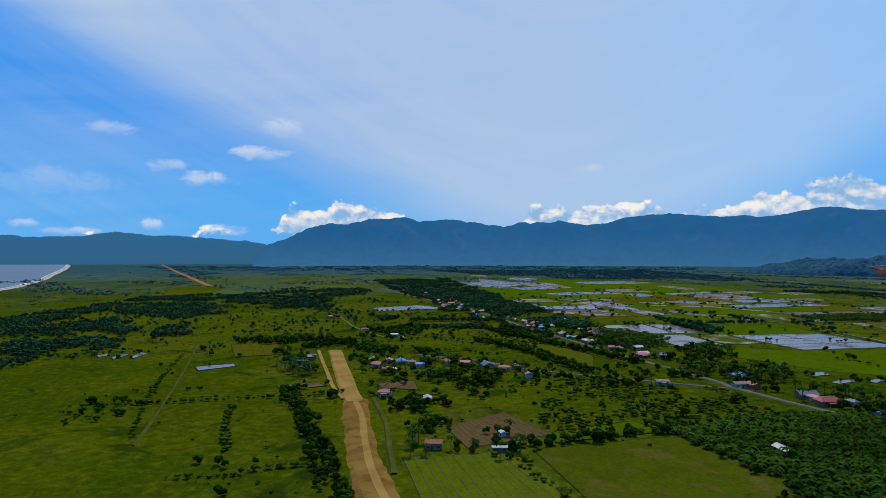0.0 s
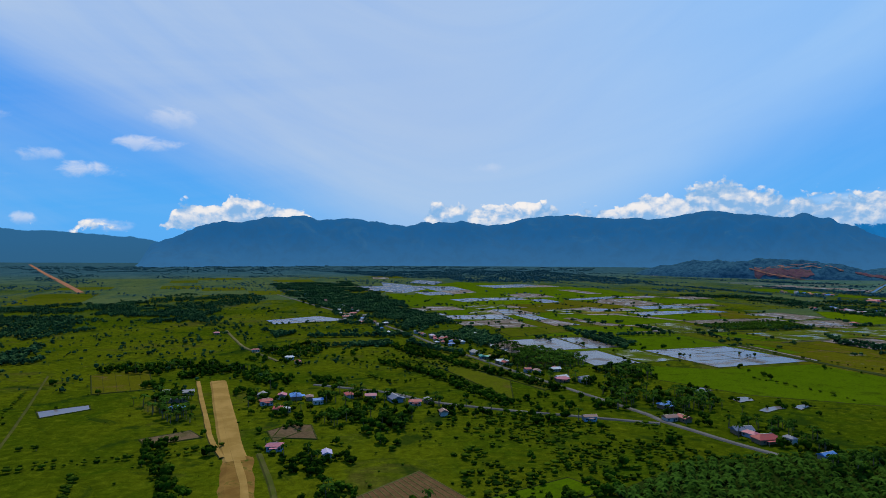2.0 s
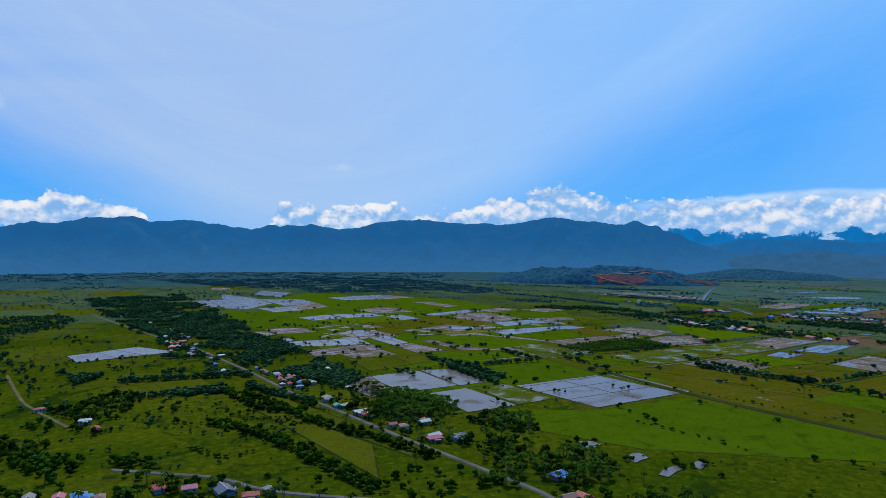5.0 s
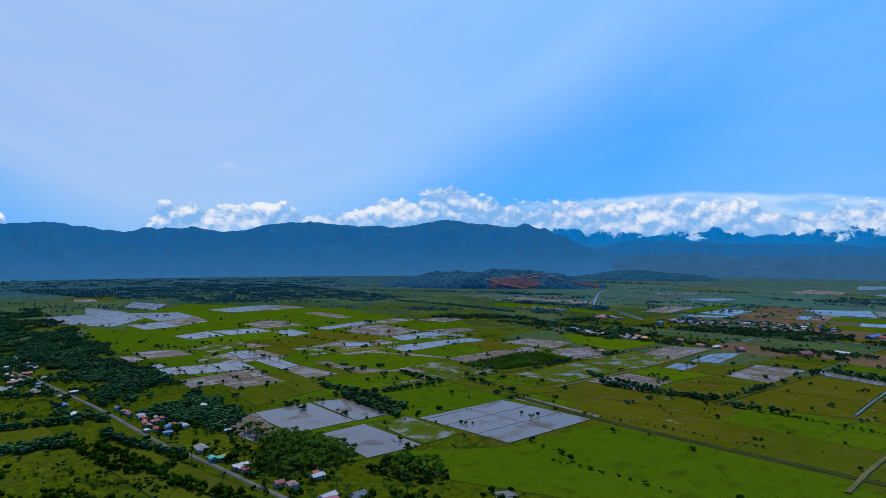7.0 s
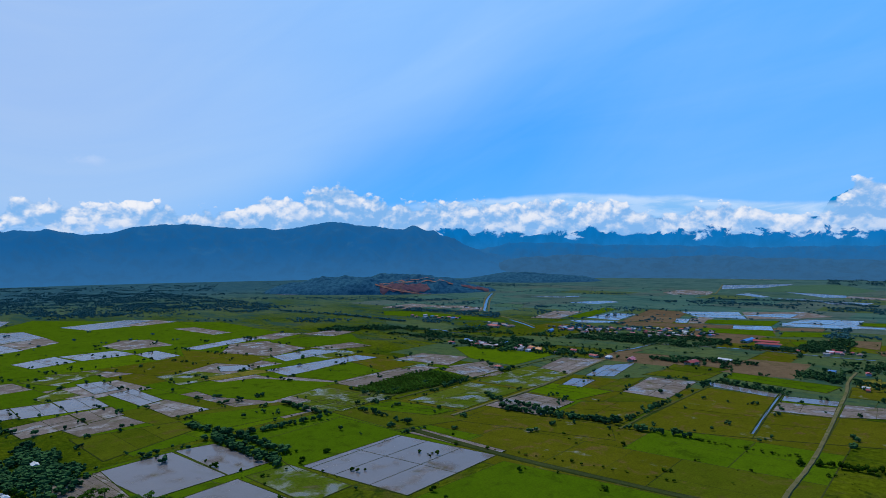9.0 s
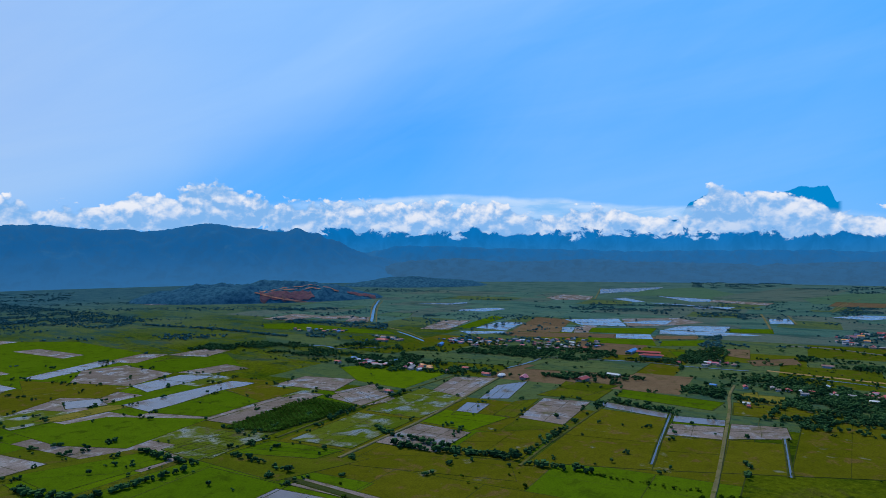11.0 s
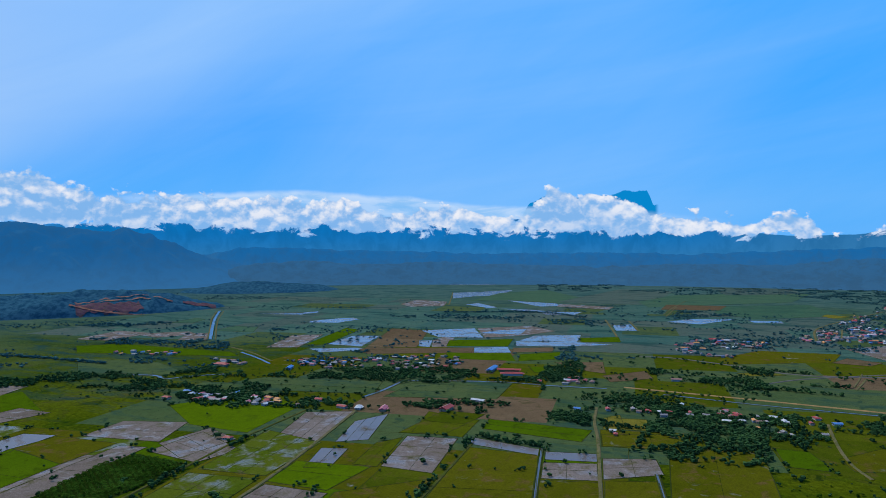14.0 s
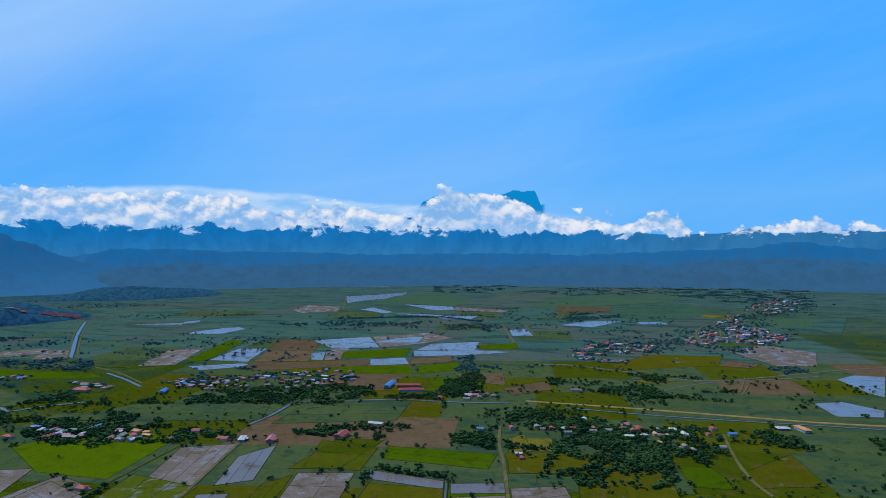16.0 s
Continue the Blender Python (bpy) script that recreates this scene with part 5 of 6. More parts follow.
def house(roof, w, d, x, y, turn=None, group="village houses"):
    """A single-storey house on the ground: walls, roof with eaves, door, windows and a porch."""
    rng = random.Random(int(x * 31 + y))
    turn = rng.choice((8, 98)) + rng.uniform(-14, 14) if turn is None else turn
    h = rng.uniform(2.7, 3.4) if w < 20 else 4.2
    rise = min(d, w) * rng.uniform(0.22, 0.30)
    root = new("house" if w < 20 else "hall")
    root.matrix_basis = pose(x, y, 0.0, 0, 0, turn)
    wm = rng.randrange(4)

    def piece(name, me, sx, sy, sz, px=0.0, py=0.0, pz=0.0, label=""):
        o = new(name, me)
        o.parent = root
        o.matrix_basis = Matrix.LocRotScale((px, py, pz), None, (sx, sy, sz))
        if label:
            o["label"] = label
        return o
    piece("wall", unit(("wall", wm), one_box(-0.5, 0.5, -0.5, 0.5, 0, 1), WALLS[wm]), w, d, h + 0.05, pz=-0.05)
    hip = rng.random() < 0.45
    piece("roof", unit(("roof", roof, hip), lambda: roof_form(hip), ROOFS[roof]), w, d, rise, pz=h, label=ROOF_WORDS[roof] + " roof")
    piece("door", unit(("door",), one_box(-0.5, 0.5, -0.5, 0.5, 0, 1), M_DARK), 1.0, 0.08, 2.05, rng.uniform(-0.2, 0.2) * w, -d / 2 - 0.03)
    BUILT.append((x, y, max(w, d)))
    tagged(root, "%s house under a %s roof" % (("cream", "white", "timber", "pale blue")[wm], ROOF_WORDS[roof]) if w < 20 else "long low hall under a %s roof" % ROOF_WORDS[roof],
           "house" if w < 20 else "hall", group)
    if math.hypot(x - 200, y - 300) > 1150:
        return root
    cap = new("ridge_cap", unit(("ridge_cap", hip), one_box(-0.30 if hip else -0.60, 0.30 if hip else 0.60, -0.03, 0.03, 0.97, 1.03), M_POST))
    cap.parent = [o for o in root.children if o.name.startswith("roof")][0]
    for s in (-0.33, 0.33):
        for side in (-1, 1):
            piece("window", unit(("window",), one_box(-0.5, 0.5, -0.5, 0.5, 0, 1), M_DARK), 1.3, 0.08, 1.1, s * w, side * (d / 2 + 0.03), 1.1)
    if w >= 9 and rng.random() < 0.6:
        pw = w * rng.uniform(0.4, 0.6)
        piece("porch_roof", unit(("porch_roof", roof), one_box(-0.5, 0.5, -0.5, 0.5, 0, 1), ROOFS[roof]), pw, 2.6, 0.12, 0, -d / 2 - 1.3 - d * 0.08, h - 0.5)
        for s in (-0.46, 0.46):
            piece("post", unit(("post",), one_box(-0.5, 0.5, -0.5, 0.5, 0, 1), M_POST), 0.15, 0.15, h - 0.5, s * pw, -d / 2 - 2.4 - d * 0.08)
    return root


house("red", 9.0, 7.2, -60, 572)
house("red", 8.1, 6.3, -49, 548)
house("blue", 10.8, 8.1, -39, 588)
house("blue", 7.2, 5.4, -21, 569)
house("grey", 8.1, 6.3, -66, 596)
house("pink", 7.2, 6.3, -50, 591)
house("brown", 7.2, 5.4, -28, 583)
house("red", 9.0, 6.3, 3, 588)
house("pink", 8.1, 6.3, 20, 581)
house("slate", 12.6, 9.0, 39, 570)
house("red", 9.0, 6.3, 53, 556)
house("grey", 6.3, 5.4, 64, 560)
house("brown", 6.3, 5.4, 70, 522)
house("white", 5.4, 4.5, -43, 548)
house("brown", 9.0, 5.4, 169, 493)
house("grey", 8.1, 6.3, -127, 615)
house("slate", 13.5, 5.4, -129, 591)
house("blue", 9.9, 5.4, -123, 563)
house("red", 8.1, 5.4, -48, 744)
house("white", 9.0, 5.4, -59, 772)
house("red", 8.1, 4.5, -102, 830)
house("pink", 7.2, 5.4, -175, 988)
house("blue", 10.8, 7.2, 240, 519)
house("brown", 9.0, 6.3, 225, 485)
house("red", 9.0, 6.3, 234, 482)
house("slate", 11.7, 8.1, 256, 449)
house("pink", 9.0, 6.3, 257, 441)
house("red", 14.4, 9.0, 259, 429)
house("pink", 10.8, 7.2, 195, 622)
house("slate", 9.0, 6.3, 213, 616)
house("white", 9.0, 6.3, 204, 669)
house("grey", 9.0, 6.3, 146, 778)
house("green", 9.0, 5.4, 151, 747)
house("white", 8.1, 6.3, 163, 716)
house("grey", 13.5, 8.1, 146, 781)
house("green", 7.2, 5.4, 148, 748)
house("orange", 7.2, 5.4, 157, 749)
house("white", 10.8, 6.3, 162, 720)
house("red", 7.2, 5.4, 164, 710)
house("red", 8.1, 5.4, 206, 674)
house("red", 6.3, 5.4, 176, 669)
house("brown", 8.1, 6.3, 183, 661)
house("white", 10.8, 7.2, 196, 628)
house("slate", 9.0, 6.3, 214, 619)
house("blue", 8.1, 6.3, 134, 863)
house("blue", 7.2, 4.5, 130, 844)
house("red", 7.2, 4.5, 123, 863)
house("white", 5.4, 4.5, 115, 862)
house("white", 6.3, 5.4, 147, 859)
house("red", 7.2, 5.4, 125, 891)
house("lilac", 7.2, 5.4, 117, 922)
house("red", 7.2, 4.5, 107, 942)
house("blue", 8.1, 5.4, 54, 1010)
house("white", 10.8, 5.4, 61, 960)
house("red", 10.8, 6.3, 16, 1238)
house("red", 11.7, 6.3, 3, 1174)
house("white", 6.3, 5.4, -9, 1300)
house("white", 8.1, 5.4, 178, 930)
house("grey", 8.1, 6.3, 25, 1106)
house("white", 8.1, 4.5, 64, 1075)
house("grey", 7.2, 5.4, 52, 1059)
house("white", 5.4, 3.6, 177, 823)
house("pink", 9.0, 6.3, -42, 458)
house("lilac", 7.2, 5.4, -11, 440)
house("red", 8.1, 5.4, -5, 336)
house("white", 4.0, 3.1, 33, 357)
house("white", 7.2, 2.7, 29, 329)
house("white", 9.9, 5.4, 174, 326)
house("blue", 9.0, 5.4, 272, 394)
house("grey", 5.4, 4.5, -145, 620)
house("white", 6.3, 3.6, 166, 718)
house("slate", 7.2, 4.5, 274, 427)
house("red", 21.6, 12.6, 1046, 778)
house("white", 19.8, 7.2, 1113, 754)
house("pink", 19.8, 9.0, 1008, 863)
house("white", 16.2, 8.1, 1000, 901)
house("red", 14.4, 8.1, 994, 926)
house("red", 10.8, 7.2, 803, 970)
house("white", 8.1, 5.4, 1033, 535)
house("red", 7.2, 4.5, 1019, 529)
house("blue", 41.4, 10.8, 1359, 820)
house("red", 39.6, 9.9, 1359, 785)
house("red", 39.6, 9.9, 1326, 768)
house("blue", 23.4, 9.0, 1207, 1189)
house("red", 27.0, 12.6, 1178, 1336)
house("brown", 19.8, 9.0, 1208, 1309)
house("grey", 18.0, 8.1, 948, 1130)
house("red", 16.2, 8.1, 942, 1162)
house("red", 12.6, 7.2, 927, 1212)
house("blue", 12.6, 7.2, 974, 1218)
house("red", 12.6, 8.1, 1016, 982)
house("white", 12.6, 7.2, 1142, 399)
house("white", 10.8, 7.2, 1190, 341)
house("white", 12.6, 6.3, 1171, 328)
house("blue", 10.8, 7.2, 1188, 264)
house("red", 10.8, 7.2, 1210, 286)
house("white", 9.9, 6.3, 1157, 487)
house("grey", 9.0, 6.3, 1153, 448)
house("red", 9.0, 6.3, 1155, 506)
house("blue", 9.0, 6.3, 1127, 602)
house("red", 9.0, 6.3, 1141, 560)
house("orange", 23.4, 9.0, 1236, 165)
house("white", 16.2, 8.1, 1235, 190)
house("red", 14.4, 7.2, 1186, 387)
house("brown", 16.2, 8.1, 1400, 484)


FAR_ROOFS = []       # roof, width, depth, x, y, turn


def village(count, size, *corners, seed=0):
    """Far roofs of a village, loosely in rows inside an outline."""
    poly = np.array(corners, float)
    lo, hi = poly.min(0), poly.max(0)
    rng = random.Random(seed)
    made = 0
    for _ in range(count * 30):
        p = np.array([[rng.uniform(lo[0], hi[0]), rng.uniform(lo[1], hi[1])]])
        if made < count and inside(poly, p)[0] and not near_house(p)[0] and not near_way(p, 2)[0]:
            lot = (rng.choice(("red", "grey", "brown", "brown", "blue", "slate", "grey", "white", "red", "orange", "pink")), size * rng.uniform(0.65, 1.05), size * rng.uniform(0.45, 0.65),
                   p[0, 0], p[0, 1], rng.uniform(-15, 15) + rng.choice((8, 98)))
            if math.hypot(p[0, 0] - 200, p[0, 1] - 300) > 1650:
                FAR_ROOFS.append(lot)
                BUILT.append((lot[3], lot[4], lot[1]))
            else:
                house(*lot, "houses of the far village")
            made += 1


village(12, 10, (924, 1203), (1007, 1184), (1001, 988), (969, 991), seed=3)
village(12, 10, (1136, 580), (1210, 409), (1202, 273), (1161, 279), (1120, 484), seed=7)
village(12, 10, (1247, 487), (1150, 439), (1091, 315), (1122, 284), (1195, 391), seed=9)
village(14, 8.5, (-51, 1616), (-1, 1420), (52, 1148), (25, 1121), (-30, 1327), seed=11)
village(12, 8, (63, 1051), (107, 951), (150, 864), (111, 873), seed=12)
village(10, 8, (-18, 1326), (23, 1228), (69, 1065), (47, 1062), (-9, 1148), seed=13)
village(16, 12, (953, 1213), (1018, 1127), (971, 980), (947, 1065), seed=14)


village(34, 11, (1245, 1236), (1308, 1230), (1365, 1106), (1286, 1058), (1227, 1131), seed=20)
village(44, 11, (1365, 1106), (1479, 978), (1445, 886), (1328, 910), (1263, 1031), seed=21)
village(12, 12, (1185, 1680), (1242, 1636), (1245, 1511), (1186, 1585), seed=22)
village(7, 13, (1180, 1384), (1227, 1402), (1229, 1361), (1222, 1299), seed=23)
village(120, 13, (2033, 246), (2240, 171), (2419, 41), (2338, -32), (2147, -43), (2052, 28), (2010, 198), seed=24)
village(40, 13, (1799, 528), (1968, 456), (1952, 307), (1833, 339), (1771, 488), seed=25)
village(50, 14, (2728, -10), (3138, -149), (3564, -332), (3686, -495), (3027, -287), (2761, -103), seed=26)
village(16, 13, (2338, 190), (2715, 27), (2865, -70), (2497, 28), seed=27)
village(10, 12, (1278, 716), (1354, 664), (1329, 598), (1293, 650), seed=28)
village(14, 12, (1699, 367), (1686, 484), (1799, 528), (1756, 462), seed=29)


def far_town():
    """The houses of the far town, too small to tell apart singly: one mesh of walls and gabled roofs."""
    bm = bmesh.new()
    order = sorted(ROOFS)
    for roof, w, d, x, y, turn in FAR_ROOFS:
        rng = random.Random(int(x * 7 + y))
        h, rise = rng.uniform(2.8, 5.6), d * rng.uniform(0.22, 0.32)
        m = pose(x, y, 0.0, 0, 0, turn)
        first = len(bm.verts)
        n = len(bm.faces)
        box(bm, -w / 2, w / 2, -d / 2, d / 2, -0.05, h)
        e, g = d * 0.58, w * 0.55
        v = [bm.verts.new(p) for p in ((-g, -e, h - 0.2), (g, -e, h - 0.2), (g, e, h - 0.2), (-g, e, h - 0.2), (-g, 0, h + rise), (g, 0, h + rise))]
        for f in ((0, 1, 5, 4), (2, 3, 4, 5), (1, 2, 5), (3, 0, 4), (3, 2, 1, 0)):
            bm.faces.new([v[i] for i in f])
        bm.verts.ensure_lookup_table()
        bm.faces.ensure_lookup_table()
        for i in range(first, len(bm.verts)):
            bm.verts[i].co = m @ bm.verts[i].co
        wall = len(order) + rng.randrange(len(WALLS))
        for i in range(n, len(bm.faces)):
            bm.faces[i].material_index = wall if i < n + 6 else order.index(roof)
    me = bpy.data.meshes.new("far_town")
    bm.to_mesh(me)
    bm.free()
    for mat in [ROOFS[k] for k in order] + WALLS:
        me.materials.append(mat)
    tagged(new("far_town", me), "far town of small houses under red and grey roofs", "houses", kind="stuff")


far_town()

# ---- the red cuts of the hill ----
scar(0, 46, (1665, 2455), (1725, 2415), (1785, 2375), (1845, 2350))
scar(1, 5, (1655, 2475), (1710, 2395), (1765, 2340), (1815, 2300))
scar(1, 5, (1755, 2455), (1835, 2415), (1905, 2365), (1955, 2315))
scar(1, 4, (1685, 2485), (1765, 2485), (1845, 2445), (1915, 2395))
scar(0, 26, (2005, 2315), (2045, 2275), (2095, 2235))

# ---- woods and hedges ----
wood("mixed", 9, (-610, 761), (-666, 958), (-669, 1153), (-420, 870), (-387, 788), (-455, 749), (-490, 655))
wood("mixed", 10, (-669, 1153), (-665, 1430), (-475, 1556), (-250, 1454), (-215, 1190), (-343, 1124), (-403, 938))
wood("mixed", 8, (-366, 810), (-371, 931), (-319, 820), (-332, 757))
wood("scrub", 9, (-474, 605), (-512, 736), (-393, 758), (-348, 672), (-388, 604), (-381, 548))
wood("mixed", 18, (-332, 1229), (-190, 1166), (-130, 1014), (-179, 899))
wood("mixed", 6.5, (-239, 738), (-210, 762), (-183, 778), (-131, 753), (-78, 713), (-69, 649), (-135, 678), (-184, 696))
wood("mixed", 6, (-172, 659), (-155, 680), (-129, 657), (-121, 597), (-143, 590))
wood("palm", 8, (-159, 583), (-121, 585), (-102, 547), (-100, 527), (-124, 531), (-140, 528))
hedge("tree", 12, 5, (-116, 479), (-91, 405), (-74, 361), (-60, 313), (-49, 283), (-42, 264))
hedge("scrub", 4, 4, (-142, 427), (-131, 385), (-113, 331))
hedge("scrub", 3, 4, (-125, 290), (-101, 295), (-77, 307), (-64, 308))
hedge("scrub", 2, 5, (-225, 428), (-188, 437), (-133, 450), (-91, 456))
wood("mixed", 7, (-88, 623), (-67, 610), (-69, 584), (-83, 594))
wood("mixed", 6, (-56, 535), (-37, 535), (-34, 510), (-46, 508))
wood("mixed", 6.5, (-28, 508), (-14, 540), (14, 539), (44, 525), (41, 463), (29, 452), (-10, 462))
wood("mixed", 7.5, (-68, 641), (-58, 664), (-20, 663), (3, 623), (-4, 567), (-15, 558), (-20, 584), (-52, 614))
wood("mixed", 6.5, (-32, 459), (2, 478), (40, 477), (37, 438), (5, 372), (-20, 355), (-29, 391))
wood("palm", 9, (-27, 361), (-17, 355), (-7, 330), (-11, 317), (-20, 321))
wood("tree", 7, (-148, 745), (-50, 668), (-81, 632), (-137, 688))
hedge("tree", 9, 5, (30, 334), (69, 345), (99, 356), (130, 366))
hedge("scrub", 6, 5, (34, 330), (43, 297), (55, 263))
wood("scrub", 5.5, (54, 422), (86, 448), (132, 431), (139, 396), (111, 386), (69, 362), (57, 378))
hedge("tree", 11, 4.5, (75, 838), (101, 759), (127, 693), (152, 647), (181, 586))
hedge("tree", 12, 4.5, (41, 734), (74, 680), (101, 611), (124, 544))
hedge("tree", 9, 5, (57, 856), (80, 826))
hedge("tree", 8, 5, (-46, 944), (1, 941), (63, 935))
hedge("scrub", 6, 5, (61, 647), (42, 639), (21, 672))
wood("mixed", 7, (-45, 840), (57, 849), (59, 886), (-28, 853))
wood("mixed", 7, (-120, 875), (-44, 911), (-9, 801), (-6, 766), (-56, 771), (-84, 760), (-104, 839))
wood("mixed", 6.5, (-120, 1016), (-82, 1057), (-68, 980), (-91, 942))
wood("mixed", 9, (-239, 2218), (13, 2344), (122, 1449), (134, 1165), (78, 1142), (28, 1269), (-77, 1459))
wood("palmmix", 8, (80, 1177), (134, 1165), (179, 1012), (209, 891), (150, 864), (118, 921))
wood("palm", 7, (191, 809), (233, 824), (250, 697), (225, 688), (167, 679))
wood("palmmix", 6.5, (252, 676), (287, 648), (290, 594), (291, 519), (288, 482), (233, 500), (222, 509), (199, 515), (205, 556))
wood("palmmix", 7, (259, 487), (274, 466), (297, 449), (342, 401), (352, 368), (286, 345), (246, 395), (273, 440))
wood("mixed", 12, (219, 643), (211, 539), (208, 500), (162, 525), (144, 542))
wood("oilpalm", 7.4, (131, 365), (194, 402), (326, 401), (194, 227), (152, 257), (148, 300), (134, 339))
wood("palmmix", 8, (-181, 2244), (-52, 1989), (127, 1475), (125, 1291), (195, 1051), (179, 997), (116, 1071), (23, 1275), (-64, 1408))
wood("palm", 7, (176, 764), (216, 779), (257, 709), (247, 686), (225, 678), (185, 689), (175, 727))
wood("palmmix", 7, (184, 1028), (211, 901), (197, 870), (155, 897), (124, 984))
wood("mixed", 7, (233, 655), (271, 675), (272, 624), (281, 581), (232, 600))
wood("scrub", 6, (77, 732), (117, 748), (114, 685), (88, 695))
hedge("tree", 8, 5, (55, 852), (74, 790), (94, 751))
hedge("scrub", 6, 5, (80, 875), (109, 810), (132, 769))
hedge("tree", 12, 6, (322, 908), (329, 866), (332, 792))
hedge("tree", 9, 6, (324, 967), (345, 892), (355, 819))
hedge("scrub", 5, 6, (445, 989), (447, 940), (457, 907))
hedge("tree", 6, 6, (348, 897), (379, 899), (438, 900))
hedge("tree", 6, 9, (496, 899), (498, 819))
hedge("tree", 7, 7, (645, 728), (654, 672), (653, 644), (666, 591))
hedge("tree", 6, 8, (653, 853), (646, 791), (647, 733))
hedge("scrub", 5, 8, (487, 729), (510, 672), (539, 575), (548, 540))
hedge("tree", 8, 6, (659, 487), (679, 458), (685, 425))
hedge("scrub", 6, 6, (666, 591), (671, 538), (682, 494))
hedge("tree", 7, 10, (390, 653), (391, 625), (388, 602))
hedge("scrub", 5, 7, (377, 609), (394, 555), (399, 520))
hedge("tree", 8, 6, (970, 482), (999, 453), (1015, 425))
hedge("tree", 8, 7, (623, 792), (632, 741), (647, 705), (667, 668))
hedge("tree", 7, 8, (679, 663), (757, 672), (846, 679), (925, 690))
hedge("tree", 7, 6, (943, 685), (937, 640), (937, 603))
hedge("scrub", 5, 7, (646, 925), (724, 943), (812, 948))
wood("oilpalm", 7.0, (548, 1000), (669, 1030), (715, 1025), (715, 944), (573, 934))
wood("mixed", 9, (829, 1575), (911, 1611), (1053, 1520), (1011, 1304), (953, 1255), (909, 1465))
wood("mixed", 9, (998, 1305), (1080, 1181), (1011, 909), (960, 983), (968, 1187))
wood("mixed", 9, (1036, 847), (1116, 789), (1121, 695), (1052, 771))
wood("mixed", 8, (1072, 631), (1112, 604), (1090, 559), (1046, 573))
wood("mixed", 8, (1144, 553), (1226, 445), (1131, 284), (1065, 289), (1012, 429), (1049, 486))
wood("mixed", 8.5, (940, 1242), (1026, 1204), (1012, 997), (973, 994), (912, 1116))
wood("mixed", 8.5, (1065, 871), (1091, 838), (1092, 792), (1049, 783), (1036, 836))
wood("mixed", 9, (1111, 784), (1086, 715), (1027, 694), (1029, 734))
wood("mixed", 8.5, (1079, 640), (1149, 582), (1195, 489), (1211, 272), (1216, 70), (1141, 48), (1151, 267), (1060, 480), (1046, 623))
wood("scrub", 10, (1264, 584), (1259, 494), (1204, 490), (1183, 571))
wood("scrub", 9, (1053, 425), (1093, 356), (975, 348), (956, 419))
wood("tree", 8, (971, 474), (1009, 450), (1003, 422), (955, 425), (942, 454))
wood("mixed", 13, (859, 1872), (1007, 1812), (1016, 1679), (902, 1736))
wood("mixed", 12, (531, 3451), (1029, 3285), (1116, 2179), (921, 2095), (656, 2680))
wood("mixed", 13, (402, 2555), (566, 2500), (629, 2268), (435, 2270))
wood("mixed", 13, (-123, 3384), (509, 3324), (927, 2363), (600, 2273), (150, 2748))
wood("mixed", 13, (-495, 1531), (-408, 1767), (-181, 1718), (-182, 1461), (-348, 1355))
wood("mixed", 11, (-411, 1291), (-255, 1334), (-191, 1140), (-315, 1140))
wood("mixed", 9, (1157, 1580), (1190, 1574), (1184, 1520), (1174, 1432), (1145, 1418), (1128, 1544))
wood("mixed", 9, (1343, 1945), (1368, 1677), (1434, 1641), (1404, 1508), (1325, 1466), (1314, 1601), (1278, 1857))
wood("mixed", 9, (1072, 1365), (1147, 1351), (1169, 1291), (1110, 1206), (1095, 1248))
wood("mixed", 8, (1119, 1183), (1181, 1185), (1222, 1115), (1277, 1052), (1347, 919), (1316, 825), (1317, 738), (1288, 689), (1209, 857), (1178, 993), (1138, 1103))
wood("mixed", 9, (1386, 1216), (1470, 1169), (1417, 1130), (1363, 1186))
wood("mixed", 11, (1308, 1230), (1372, 1235), (1418, 1110), (1412, 1012), (1413, 886), (1320, 1027), (1263, 1184))
wood("mixed", 8, (1276, 721), (1461, 734), (1518, 682), (1319, 626), (1268, 694))
wood("mixed", 9, (1661, 772), (1721, 745), (1549, 689), (1524, 666), (1506, 715))
wood("mixed", 13, (2137, 1484), (2233, 1316), (2336, 1082), (2201, 982), (2129, 1270), (2087, 1434))
wood("mixed", 13, (2139, 983), (2346, 904), (2209, 746), (2089, 844))
wood("mixed", 8, (1498, 549), (1505, 515), (1450, 513), (1442, 535))
wood("mixed", 7.5, (1420, 480), (1458, 403), (1464, 344), (1391, 327), (1364, 404))
wood("mixed", 9, (1564, 382), (1595, 298), (1483, 305), (1531, 362))
wood("mixed", 9, (1447, 274), (1470, 235), (1456, 185), (1431, 207))
wood("mixed", 12, (2406, 592), (2717, 576), (2718, 396), (2557, 415), (2459, 541))
wood("mixed", 17, (1805, 464), (2087, 429), (2202, 278), (2473, 95), (2735, -29), (2596, -117), (2205, -57), (2062, 1), (1833, 162), (1905, 235))
wood("mixed", 18, (2469, 64), (3135, -139), (3615, -298), (3843, -552), (2826, -282), (2781, -158))
wood("mixed", 14, (1829, 544), (1994, 470), (2048, 261), (1850, 338), (1772, 463))
wood("mixed", 14, (3662, 53), (3911, -105), (3689, -123), (3476, 2))
wood("mixed", 10, (1685, 114), (1746, 51), (1696, 17), (1645, 31), (1651, 92))
wood("mixed", 22, (3563, 1342), (3565, 1094), (4550, 879), (5039, 972), (4698, 1701))
wood("mixed", 22, (4140, 119), (3224, -388), (5114, -889), (5224, 1), (4509, 286))
wood("mixed", 10, (1484, 2204), (1603, 2157), (1660, 1998), (1716, 1958), (1623, 1957), (1500, 2092))
wood("mixed", 10, (1666, 1631), (1727, 1632), (1679, 1562), (1641, 1572))
